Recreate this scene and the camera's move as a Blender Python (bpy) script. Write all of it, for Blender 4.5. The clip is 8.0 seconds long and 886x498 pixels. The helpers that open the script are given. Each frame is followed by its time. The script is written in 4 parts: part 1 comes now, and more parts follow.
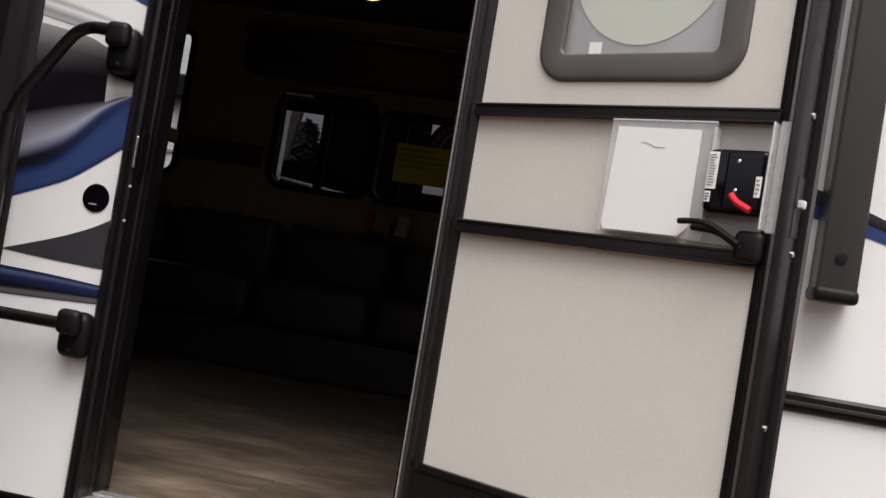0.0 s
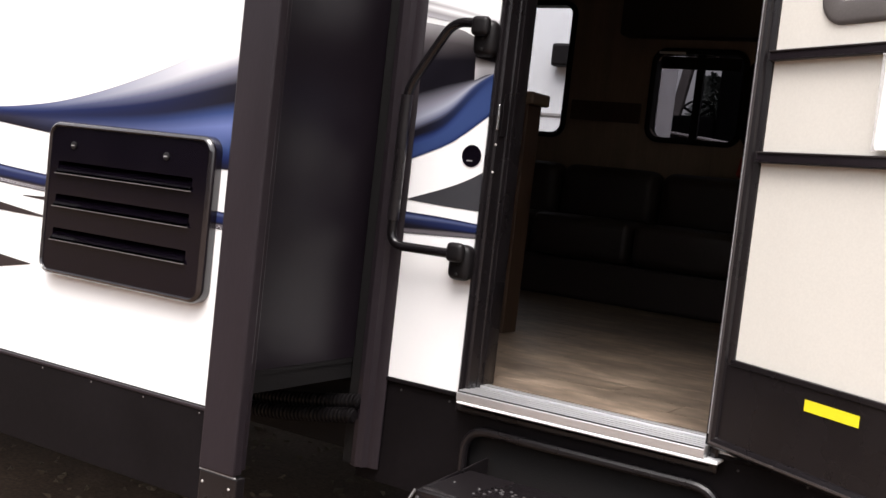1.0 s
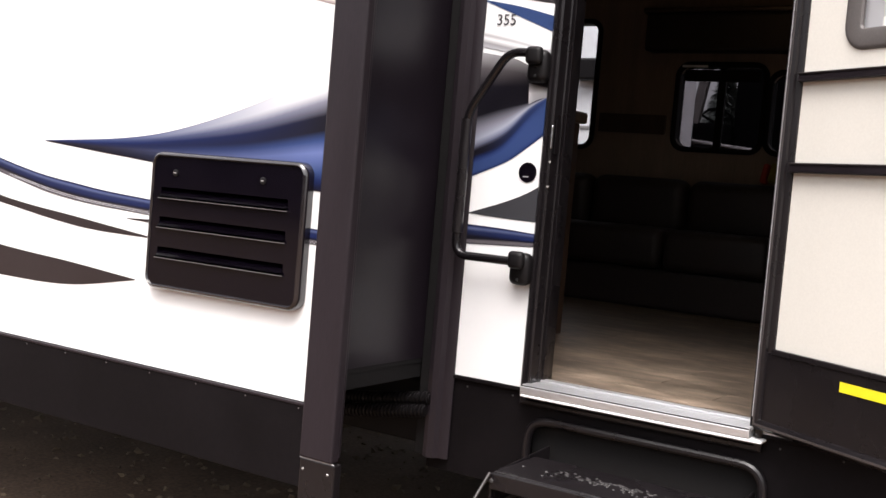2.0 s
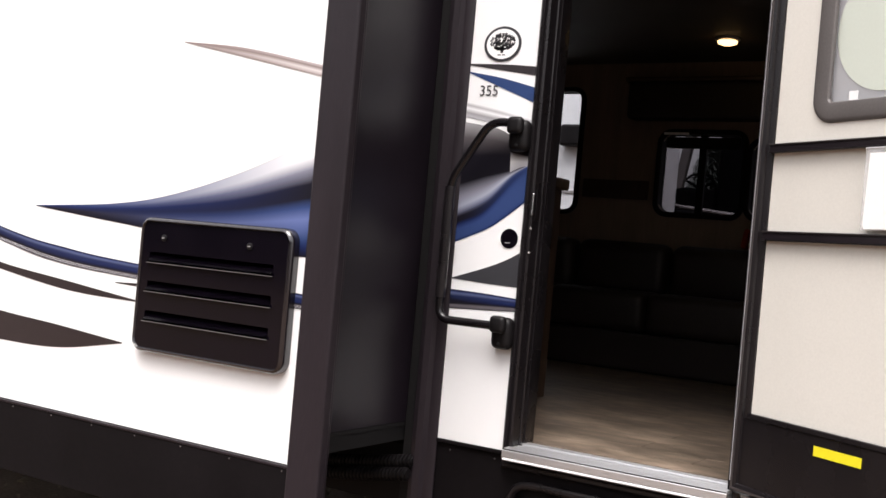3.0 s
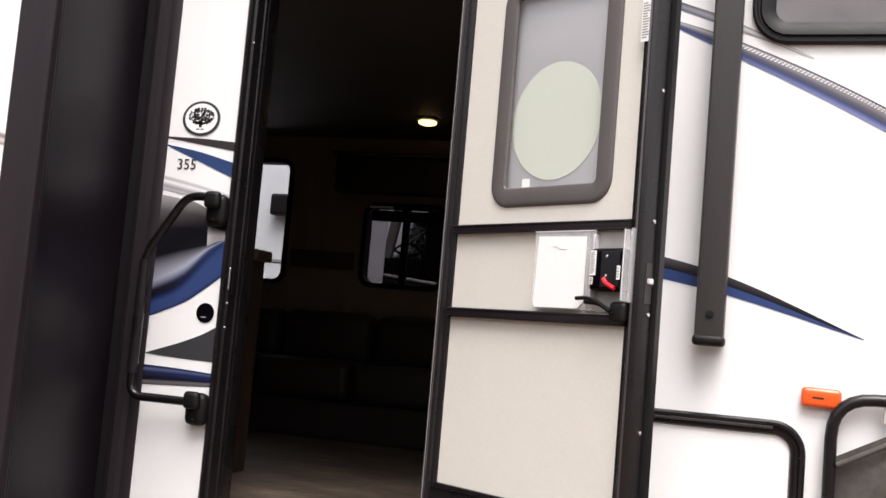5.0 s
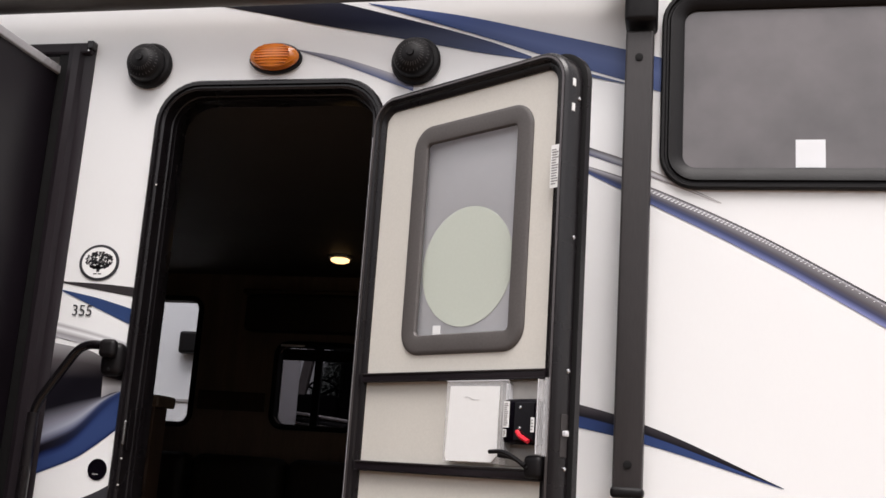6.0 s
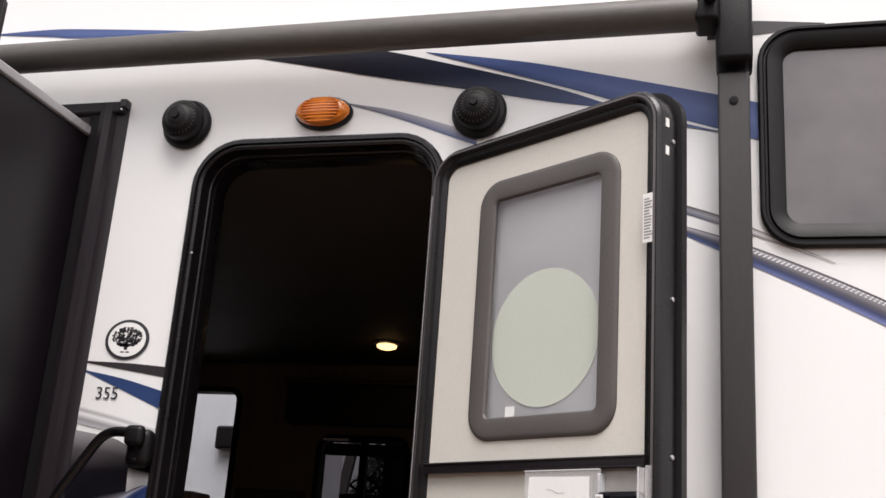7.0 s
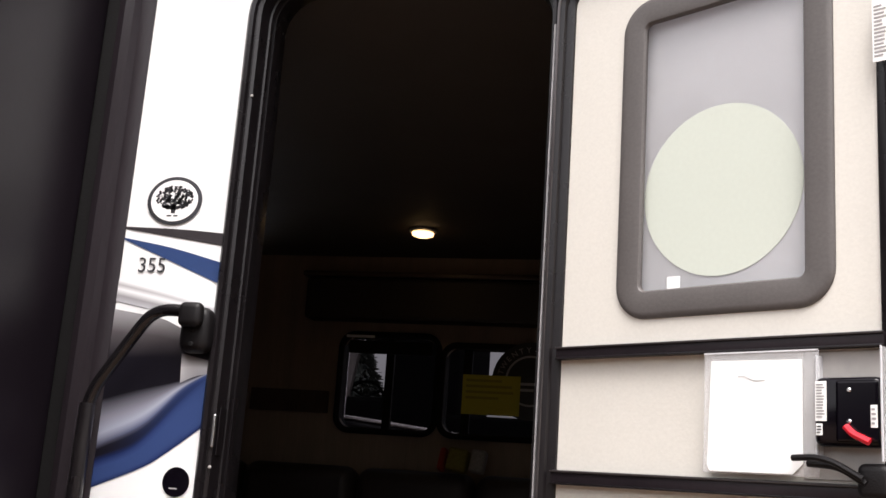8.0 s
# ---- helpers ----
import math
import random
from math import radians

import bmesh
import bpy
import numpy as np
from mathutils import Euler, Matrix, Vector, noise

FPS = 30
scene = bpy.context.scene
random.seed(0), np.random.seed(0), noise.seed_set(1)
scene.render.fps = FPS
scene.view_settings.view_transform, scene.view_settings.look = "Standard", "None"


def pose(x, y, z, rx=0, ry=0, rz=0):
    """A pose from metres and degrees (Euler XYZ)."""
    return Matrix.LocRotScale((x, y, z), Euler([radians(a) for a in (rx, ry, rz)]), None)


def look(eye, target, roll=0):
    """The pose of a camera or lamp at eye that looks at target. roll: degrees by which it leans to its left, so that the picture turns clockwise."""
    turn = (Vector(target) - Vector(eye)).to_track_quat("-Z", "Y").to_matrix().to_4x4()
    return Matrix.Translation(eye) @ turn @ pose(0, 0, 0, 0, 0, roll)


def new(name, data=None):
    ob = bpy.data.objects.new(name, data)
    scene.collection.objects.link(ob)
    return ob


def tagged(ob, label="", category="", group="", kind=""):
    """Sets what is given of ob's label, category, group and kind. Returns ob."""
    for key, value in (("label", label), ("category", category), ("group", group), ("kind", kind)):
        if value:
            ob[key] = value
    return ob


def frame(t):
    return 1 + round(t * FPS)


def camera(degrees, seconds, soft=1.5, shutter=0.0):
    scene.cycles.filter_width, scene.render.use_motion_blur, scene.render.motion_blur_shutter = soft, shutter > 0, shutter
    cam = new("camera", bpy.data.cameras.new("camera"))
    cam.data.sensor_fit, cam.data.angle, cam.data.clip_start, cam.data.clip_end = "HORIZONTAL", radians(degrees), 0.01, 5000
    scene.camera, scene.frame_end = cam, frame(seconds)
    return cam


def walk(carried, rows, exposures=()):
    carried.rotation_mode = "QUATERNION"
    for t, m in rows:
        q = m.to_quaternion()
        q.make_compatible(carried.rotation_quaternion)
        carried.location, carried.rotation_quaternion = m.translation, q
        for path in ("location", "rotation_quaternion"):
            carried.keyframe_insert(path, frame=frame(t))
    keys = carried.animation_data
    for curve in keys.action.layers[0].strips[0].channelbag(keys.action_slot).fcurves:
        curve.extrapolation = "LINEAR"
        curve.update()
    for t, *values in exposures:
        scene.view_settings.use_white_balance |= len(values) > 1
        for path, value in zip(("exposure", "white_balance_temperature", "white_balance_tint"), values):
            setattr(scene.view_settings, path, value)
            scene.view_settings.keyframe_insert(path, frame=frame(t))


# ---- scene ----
cam = camera(45.2, 8.0)
PATH = [
    (0, (1.068, -2.157, 1.395), (0.736, -0.185, 1.444), 9.3),
    (0.5, (1.243, -2.366, 1.379), (0.468, -0.522, 1.378), 8.3),
    (1, (1.437, -2.565, 1.369), (0.398, -0.862, 1.237), 6.4),
    (1.5, (1.457, -2.822, 1.367), (0.391, -1.137, 1.213), 5.0),
    (2.8, (1.521, -2.94, 1.381), (0.464, -1.243, 1.371), 5.1),
    (3, (1.526, -2.952, 1.383), (0.47, -1.254, 1.386), 5.1),
    (3.5, (1.549, -2.978, 1.375), (0.496, -1.278, 1.409), 5.3),
    (4, (1.56, -2.992, 1.38), (0.575, -1.253, 1.434), 5.4),
    (4.5, (1.58, -2.989, 1.39), (0.761, -1.166, 1.478), 5.3),
    (5, (1.607, -2.978, 1.416), (1.02, -1.074, 1.587), 4.9),
    (5.2, (1.62, -2.974, 1.414), (1.121, -1.051, 1.644), 4.7),
    (6.3, (1.576, -2.823, 1.492), (1.129, -0.935, 1.978), 4.1),
    (6.5, (1.537, -2.764, 1.48), (1.079, -0.891, 2.009), 4.0),
    (7, (1.444, -2.553, 1.482), (0.928, -0.714, 2.077), 4.1),
    (7.5, (1.274, -2.315, 1.466), (0.721, -0.493, 2.078), 4.5),
    (8, (0.999, -2.123, 1.468), (0.533, -0.227, 1.903), 4.0),
]
EXPOSURES = [(t, e + 0.4, 6600, 14) for t, e in ((0, 0.1), (0.5, 0.5), (1.0, 0.98), (1.5, 1.12), (2.8, 0.85), (3.5, 0.75), (4.5, 0.73), (5.2, 0.73), (6.3, 0.22), (7.0, 0.33), (7.5, 0.76), (8.0, 0.96))]
walk(cam, [(t, look(eye, target, roll)) for t, eye, target, roll in PATH], EXPOSURES)

# ---- light ----
SUN_ELEV, SUN_ROT = 63, 160
world = bpy.data.worlds.new("overcast_sky")
scene.world = world
world.use_nodes = True
wn, wl = world.node_tree.nodes, world.node_tree.links
sky = wn.new("ShaderNodeTexSky")
sky.sky_type = "NISHITA"
sky.sun_disc = False
sky.sun_elevation, sky.sun_rotation = radians(SUN_ELEV), radians(SUN_ROT)
sky.air_density, sky.dust_density = 1.0, 4.0
grey = wn.new("ShaderNodeHueSaturation")
grey.inputs["Saturation"].default_value = 0.12
wl.new(sky.outputs[0], grey.inputs["Color"])
wl.new(grey.outputs[0], wn["Background"].inputs["Color"])
wn["Background"].inputs["Strength"].default_value = 0.15

sun = new("sun", bpy.data.lights.new("sun", "SUN"))
sun.data.energy, sun.data.angle, sun.data.color = 1.5, radians(40), (1.0, 0.97, 0.93)
sun.matrix_world = look((1.5, -4.2, 9.0), (0, 0, 0))


# ---- materials ----
def material(name, color, rough=0.5, metal=0.0, grain=0.0, scale=40.0, stain=0.0, stain_scale=3.0, bump=0.0, coat=0.0, stretch=(1, 1, 1), spec=0.5):
    """A principled surface with fine grain, large stains and a fine relief, sized in metres."""
    m = bpy.data.materials.new(name)
    m.use_nodes = True
    n, l = m.node_tree.nodes, m.node_tree.links
    p = n["Principled BSDF"]
    p.inputs["Roughness"].default_value, p.inputs["Metallic"].default_value = rough, metal
    p.inputs["Coat Weight"].default_value, p.inputs["Specular IOR Level"].default_value = coat, spec
    p.inputs["Coat Roughness"].default_value = 0.15
    co = n.new("ShaderNodeTexCoord")
    mp = n.new("ShaderNodeMapping")
    mp.inputs["Scale"].default_value = stretch
    l.new(co.outputs["Object"], mp.inputs[0])
    fine, big = n.new("ShaderNodeTexNoise"), n.new("ShaderNodeTexNoise")
    fine.inputs["Scale"].default_value, big.inputs["Scale"].default_value = scale, stain_scale
    fine.inputs["Detail"].default_value, big.inputs["Detail"].default_value = 4, 5
    l.new(mp.outputs[0], fine.inputs["Vector"]), l.new(mp.outputs[0], big.inputs["Vector"])
    c = Vector(color)
    last = None
    for tex, amount in ((fine, grain), (big, stain)):
        ramp = n.new("ShaderNodeMapRange")
        ramp.inputs["From Min"].default_value, ramp.inputs["From Max"].default_value = 0.2, 0.8
        ramp.inputs["To Min"].default_value, ramp.inputs["To Max"].default_value = 1 - amount, 1 + amount * 0.6
        l.new(tex.outputs["Fac"], ramp.inputs["Value"])
        mul = n.new("ShaderNodeVectorMath")
        mul.operation = "SCALE"
        if last is None:
            mul.inputs[0].default_value = c
        else:
            l.new(last, mul.inputs[0])
        l.new(ramp.outputs[0], mul.inputs["Scale"])
        last = mul.outputs[0]
    l.new(last, p.inputs["Base Color"])
    rr = n.new("ShaderNodeMapRange")
    rr.inputs["To Min"].default_value, rr.inputs["To Max"].default_value = max(rough - 0.08, 0.02), min(rough + 0.1, 1)
    l.new(big.outputs["Fac"], rr.inputs["Value"]), l.new(rr.outputs[0], p.inputs["Roughness"])
    if bump:
        b = n.new("ShaderNodeBump")
        b.inputs["Strength"].default_value, b.inputs["Distance"].default_value = bump, 0.002
        l.new(fine.outputs["Fac"], b.inputs["Height"]), l.new(b.outputs[0], p.inputs["Normal"])
    return m


def vinyl(name, stops_near, stops_far, rough=0.3, ease=1.0):
    """Printed vinyl film: two colour ramps across the strip, blended along its length."""
    m = bpy.data.materials.new(name)
    m.use_nodes = True
    n, l = m.node_tree.nodes, m.node_tree.links
    p = n["Principled BSDF"]
    p.inputs["Roughness"].default_value, p.inputs["Specular IOR Level"].default_value = rough, 0.22
    uv, sep = n.new("ShaderNodeUVMap"), n.new("ShaderNodeSeparateXYZ")
    uv.uv_map = "print"
    l.new(uv.outputs[0], sep.inputs[0])
    outs = []
    for stops in (stops_near, stops_far):
        r = n.new("ShaderNodeValToRGB")
        while len(r.color_ramp.elements) < len(stops):
            r.color_ramp.elements.new(0.5)
        for e, (pos, col) in zip(r.color_ramp.elements, stops):
            e.position, e.color = pos, (*col, 1)
        l.new(sep.outputs["Y"], r.inputs[0])
        outs.append(r.outputs[0])
    mix = n.new("ShaderNodeMix")
    mix.data_type = "RGBA"
    power = n.new("ShaderNodeMath")
    power.operation, power.inputs[1].default_value = "POWER", ease
    l.new(sep.outputs["X"], power.inputs[0]), l.new(power.outputs[0], mix.inputs["Factor"])
    l.new(outs[0], mix.inputs["A"]), l.new(outs[1], mix.inputs["B"])
    l.new(mix.outputs["Result"], p.inputs["Base Color"])
    return m


def glass(name, tint, clear, rough=0.02, ior=1.5):
    """A pane: what it lets through is tinted, and it mirrors as glass does."""
    m = bpy.data.materials.new(name)
    m.use_nodes = True
    n, l = m.node_tree.nodes, m.node_tree.links
    n.remove(n["Principled BSDF"])
    tr, gl, mix, fr = n.new("ShaderNodeBsdfTransparent"), n.new("ShaderNodeBsdfGlossy"), n.new("ShaderNodeMixShader"), n.new("ShaderNodeFresnel")
    tr.inputs[0].default_value = (*[c * clear for c in tint], 1)
    gl.inputs["Roughness"].default_value = rough
    fr.inputs["IOR"].default_value = ior
    l.new(fr.outputs[0], mix.inputs[0]), l.new(tr.outputs[0], mix.inputs[1]), l.new(gl.outputs[0], mix.inputs[2])
    l.new(mix.outputs[0], n["Material Output"].inputs["Surface"])
    return m


def glow(name, color, strength):
    m = bpy.data.materials.new(name)
    m.use_nodes = True
    p = m.node_tree.nodes["Principled BSDF"]
    p.inputs["Base Color"].default_value = (*color, 1)
    p.inputs["Emission Color"].default_value, p.inputs["Emission Strength"].default_value = (*color, 1), strength
    return m


WHITE = material("white_gelcoat", (0.80, 0.80, 0.80), 0.42, grain=0.008, scale=90, stain=0.006, stain_scale=1.2, stretch=(1.5, 1.5, 0.5), coat=0.0, spec=0.3)
BLACK = material("black_aluminium_trim", (0.0095, 0.0078, 0.0088), 0.27, grain=0.25, scale=120, stain=0.25, stain_scale=5, bump=0.08, spec=0.4)
SKIRT = material("matt_black_skirt", (0.0056, 0.0043, 0.005), 0.6, grain=0.3, scale=60, stain=0.4, stain_scale=4, bump=0.15, spec=0.10)
TRIM = material("dark_bronze_trim", (0.0185, 0.0140, 0.0172), 0.40, spec=0.24, grain=0.2, scale=90, stain=0.25, stain_scale=4, bump=0.1, stretch=(2, 2, 0.3))
FRAMEGREY = material("warm_grey_plastic", (0.098, 0.088, 0.085), 0.5, grain=0.15, scale=150, stain=0.12, stain_scale=6, bump=0.15)
SIDE = material("black_slide_film", (0.0085, 0.0058, 0.0088), 0.34, grain=0.15, scale=30, stain=0.5, stain_scale=2.2, bump=0.1, spec=0.32)
PLASTIC = material("black_plastic", (0.006, 0.005, 0.0056), 0.45, spec=0.24, grain=0.3, scale=300, stain=0.2, stain_scale=8, bump=0.3)
GLOSSY = material("glossy_black_plastic", (0.0032, 0.0022, 0.0044), 0.10, spec=0.22, grain=0.1, scale=60, stain=0.3, stain_scale=5, coat=0.15)
RIMGLOSS = material("shiny_black_rim", (0.008, 0.006, 0.008), 0.2, spec=0.6, grain=0.1, scale=60, stain=0.3, stain_scale=9, coat=1.0)
ARMGREY = material("dark_grey_arm_coating", (0.024, 0.0195, 0.0195), 0.4, grain=0.2, scale=90, stain=0.2, stain_scale=4, bump=0.1, stretch=(2, 2, 0.3))
ANODISED = material("dark_anodised_aluminium", (0.16, 0.145, 0.145), 0.3, metal=0.8, grain=0.1, scale=60, stain=0.15, stain_scale=5, stretch=(2, 2, 0.3))
BAR = material("glossy_black_powder_coat", (0.006, 0.005, 0.0058), 0.2, spec=0.5, grain=0.2, scale=150, stain=0.2, stain_scale=8, bump=0.05)
RUBBER = material("black_rubber", (0.007, 0.0065, 0.0068), 0.7, spec=0.2, grain=0.3, scale=200, bump=0.3)
BEIGE = material("beige_door_skin", (0.665, 0.640, 0.585), 0.5, grain=0.05, scale=180, stain=0.03, stain_scale=5, bump=0.12)
ALU = material("milled_aluminium", (0.72, 0.72, 0.73), 0.34, metal=0.85, grain=0.03, scale=40, stain=0.10, stain_scale=6, stretch=(0.06, 1, 1))
STEEL = material("bright_steel", (0.75, 0.75, 0.76), 0.25, metal=1.0, grain=0.1, scale=300)
PAPER = material("white_paper", (0.84, 0.84, 0.83), 0.8, grain=0.02, scale=60, stain=0.02)
ACRYLIC = material("hazy_clear_acrylic", (0.86, 0.86, 0.87), 0.25, grain=0.03, scale=80, stain=0.05)
_n, _l = ACRYLIC.node_tree.nodes, ACRYLIC.node_tree.links
_t, _m = _n.new("ShaderNodeBsdfTransparent"), _n.new("ShaderNodeMixShader")
_m.inputs[0].default_value = 0.24
_l.new(_t.outputs[0], _m.inputs[1]), _l.new(_n["Principled BSDF"].outputs[0], _m.inputs[2])
_l.new(_m.outputs[0], _n["Material Output"].inputs["Surface"])
EDGE = material("pale_acrylic_edge", (0.62, 0.62, 0.64), 0.2, grain=0.1, coat=0.5)
DULL = material("dull_grey_plate", (0.42, 0.40, 0.38), 0.35, grain=0.1, stain=0.2)
CANVAS = material("dark_grey_canvas", (0.062, 0.055, 0.048), 0.8, grain=0.3, scale=60, stain=0.4, stain_scale=6, bump=0.5)
STUD = material("dark_worn_stud", (0.05, 0.047, 0.047), 0.5, grain=0.3)
ORANGE = material("amber_lens", (0.70, 0.19, 0.012), 0.16, grain=0.1, scale=60, stain=0.1, coat=0.5)
ORANGE2 = material("orange_red_lens", (0.80, 0.10, 0.015), 0.25, grain=0.05, scale=60, coat=0.4)
RED = material("red_plastic", (0.65, 0.015, 0.03), 0.35, grain=0.1)
YELLOW = material("yellow_warning_film", (0.80, 0.70, 0.02), 0.4, grain=0.04)
INK = material("dark_ink", (0.03, 0.03, 0.035), 0.5)
GREYINK = material("grey_ink", (0.30, 0.29, 0.29), 0.5)
NAVY = material("navy_vinyl", (0.028, 0.055, 0.155), 0.32, grain=0.08, scale=90, stain=0.12, stain_scale=4)
CHAR = material("charcoal_vinyl", (0.035, 0.030, 0.033), 0.34, grain=0.15, scale=90, stain=0.1)
PLUM = material("dark_plum_vinyl", (0.022, 0.015, 0.016), 0.36, grain=0.1, scale=90, stain=0.15)
SILVER = material("silver_vinyl", (0.42, 0.41, 0.42), 0.3, grain=0.06, scale=90, stain=0.15, stain_scale=6)
TINT = glass("dark_tinted_glass", (0.97, 0.95, 1.0), 0.36, 0.03, 1.08)
CLEAR = glass("lightly_tinted_glass", (0.97, 0.98, 1.0), 0.75, 0.03, 1.15)
# Grey base and broad stain paint reflected cloud into the opaque pane.
DUSKY = material("dusky_painted_cloud_glass", (0.125, 0.112, 0.115), 0.16, grain=0.08, scale=6, stain=0.5, stain_scale=3.0, coat=0.6)
# Large stain tone stands in for soft cloud reflections on the frosted pane.
FROST = material("frosted_door_glass", (0.60, 0.60, 0.605), 0.3, grain=0.03, scale=400, stain=0.32, stain_scale=2.2, coat=0.6)
_n, _l = FROST.node_tree.nodes, FROST.node_tree.links
_t, _m = _n.new("ShaderNodeBsdfTranslucent"), _n.new("ShaderNodeMixShader")
_t.inputs[0].default_value, _m.inputs[0].default_value = (0.85, 0.86, 0.9, 1), 0.45
_l.new(_n["Principled BSDF"].outputs[0], _m.inputs[1]), _l.new(_t.outputs[0], _m.inputs[2])
_l.new(_m.outputs[0], _n["Material Output"].inputs["Surface"])
DISC = material("pale_film_disc", (0.56, 0.60, 0.53), 0.55, grain=0.03, scale=120, stain=0.03)
AWNING = material("grey_black_awning_cover", (0.085, 0.078, 0.072), 0.5, grain=0.2, scale=80, stain=0.2, stain_scale=3, stretch=(0.3, 1, 1))
WALLPAPER = material("brown_panel", (0.235, 0.178, 0.135), 0.6, grain=0.15, scale=20, stain=0.2, stretch=(6, 6, 0.5))
DARKWOOD = material("dark_stained_wood", (0.06, 0.035, 0.022), 0.4, grain=0.35, scale=14, stain=0.25, stretch=(8, 8, 0.6), bump=0.1)
CAPWOOD = material("tan_wood", (0.11, 0.075, 0.05), 0.4, grain=0.3, scale=18, stain=0.2, stretch=(1, 8, 8))
LEATHER = material("dark_brown_leather", (0.022, 0.014, 0.012), 0.55, grain=0.3, scale=70, stain=0.3, stain_scale=4, bump=0.4)
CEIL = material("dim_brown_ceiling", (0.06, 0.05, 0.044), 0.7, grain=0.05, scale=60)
FARWHITE = material("white_trailer_wall", (0.75, 0.76, 0.78), 0.4, grain=0.02, stain=0.05)
FARDARK = material("dark_vehicle_paint", (0.03, 0.03, 0.035), 0.3, stain=0.3)
BACKDROP = material("dark_green_backdrop", (0.035, 0.055, 0.035), 0.8, grain=0.4, scale=6)
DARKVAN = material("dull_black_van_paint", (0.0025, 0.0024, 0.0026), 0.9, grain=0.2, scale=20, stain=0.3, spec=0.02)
# Needle green made paler and greyer, so haze is part of the colour.
HAZE = material("hazed_needles", (0.075, 0.088, 0.080), 0.85, grain=0.3, scale=6)
BARK = material("conifer_bark", (0.08, 0.06, 0.045), 0.9, grain=0.4, scale=8)


def ground_material():
    m = material("gravelly_dirt", (0.145, 0.092, 0.060), 0.95, grain=0.5, scale=60, stain=0.5, stain_scale=2.2, bump=1.0)
    return m


def wood_floor_material():
    """Grey-brown wood-look vinyl, grain along the trailer."""
    m = material("wood_look_vinyl", (0.235, 0.178, 0.132), 0.40, grain=0.7, scale=11, stain=0.95, stain_scale=3.2, stretch=(1.0, 1.8, 1), bump=0.1)
    n, l = m.node_tree.nodes, m.node_tree.links
    info, ramp, mul = n.new("ShaderNodeObjectInfo"), n.new("ShaderNodeMapRange"), n.new("ShaderNodeVectorMath")
    ramp.inputs["To Min"].default_value, ramp.inputs["To Max"].default_value = 0.82, 1.2
    mul.operation = "SCALE"
    p = n["Principled BSDF"]
    src = p.inputs["Base Color"].links[0].from_socket
    l.new(info.outputs["Random"], ramp.inputs["Value"])
    l.new(src, mul.inputs[0]), l.new(ramp.outputs[0], mul.inputs["Scale"]), l.new(mul.outputs[0], p.inputs["Base Color"])
    return m


GROUND, FLOORING = ground_material(), wood_floor_material()
SEAM = material("dark_floor_joint", (0.06, 0.045, 0.035), 0.7)


# ---- mesh helpers ----
def part(name, bm, mat, parent=None, label="", smooth=False):
    """Links a bmesh as one mesh object under a thing or part."""
    bmesh.ops.recalc_face_normals(bm, faces=bm.faces)
    me = bpy.data.meshes.new(name)
    bm.to_mesh(me)
    bm.free()
    me.materials.append(mat)
    if smooth:
        me.shade_smooth()
        me.set_sharp_from_angle(angle=radians(35))
    ob = new(name, me)
    ob.parent = parent
    return tagged(ob, label)


def thing(name, label, category, m=None, group="", kind=""):
    ob = new(name)
    if m is not None:
        ob.matrix_world = m
    return tagged(ob, label, category, group, kind)


def setting(name, label="", category=""):
    return tagged(new(name), label, category, kind="structure")


def box(bm, x0, x1, y0, y1, z0, z1, bevel=0.0, seg=2):
    r = bmesh.ops.create_cube(bm, size=1, matrix=Matrix.Translation(((x0 + x1) / 2, (y0 + y1) / 2, (z0 + z1) / 2)) @ Matrix.Diagonal((abs(x1 - x0), abs(y1 - y0), abs(z1 - z0), 1)))
    if bevel:
        es = {e for v in r["verts"] for e in v.link_edges}
        bmesh.ops.bevel(bm, geom=list(es), offset=bevel, segments=seg, affect="EDGES", profile=0.5)
    return bm


def boxed(*a, **k):
    return box(bmesh.new(), *a, **k)


def rounded(x0, x1, z0, z1, r, n=6):
    """The corners of a rounded rectangle; r is one radius, or four: top right, top left, bottom left, bottom right."""
    rs = r if isinstance(r, tuple) else (r,) * 4
    out = []
    for k, (cx, cz, q) in enumerate(((x1, z1, 0), (x0, z1, 1), (x0, z0, 2), (x1, z0, 3))):
        rad = rs[k]
        sx, sz = (-1 if q in (0, 3) else 1), (-1 if q in (0, 1) else 1)
        if rad <= 0:
            out.append((cx, cz))
            continue
        for i in range(n + 1):
            a = math.pi / 2 * (q + i / n)
            out.append((cx + sx * rad + math.cos(a) * rad, cz + sz * rad + math.sin(a) * rad))
    return out


def plate(bm, outline, holes, y0, y1):
    """A flat plate in x and z with holes, from y0 to y1."""
    edges = []
    for loop in (outline, *holes):
        vs = [bm.verts.new((x, y0, z)) for x, z in loop]
        edges += [bm.edges.new((vs[i], vs[(i + 1) % len(vs)])) for i in range(len(vs))]
    fs = [g for g in bmesh.ops.triangle_fill(bm, use_beauty=True, use_dissolve=False, edges=edges)["geom"] if isinstance(g, bmesh.types.BMFace)]
    if y1 != y0:
        ext = bmesh.ops.extrude_face_region(bm, geom=fs)
        bmesh.ops.translate(bm, verts=[g for g in ext["geom"] if isinstance(g, bmesh.types.BMVert)], vec=(0, y1 - y0, 0))
    return bm


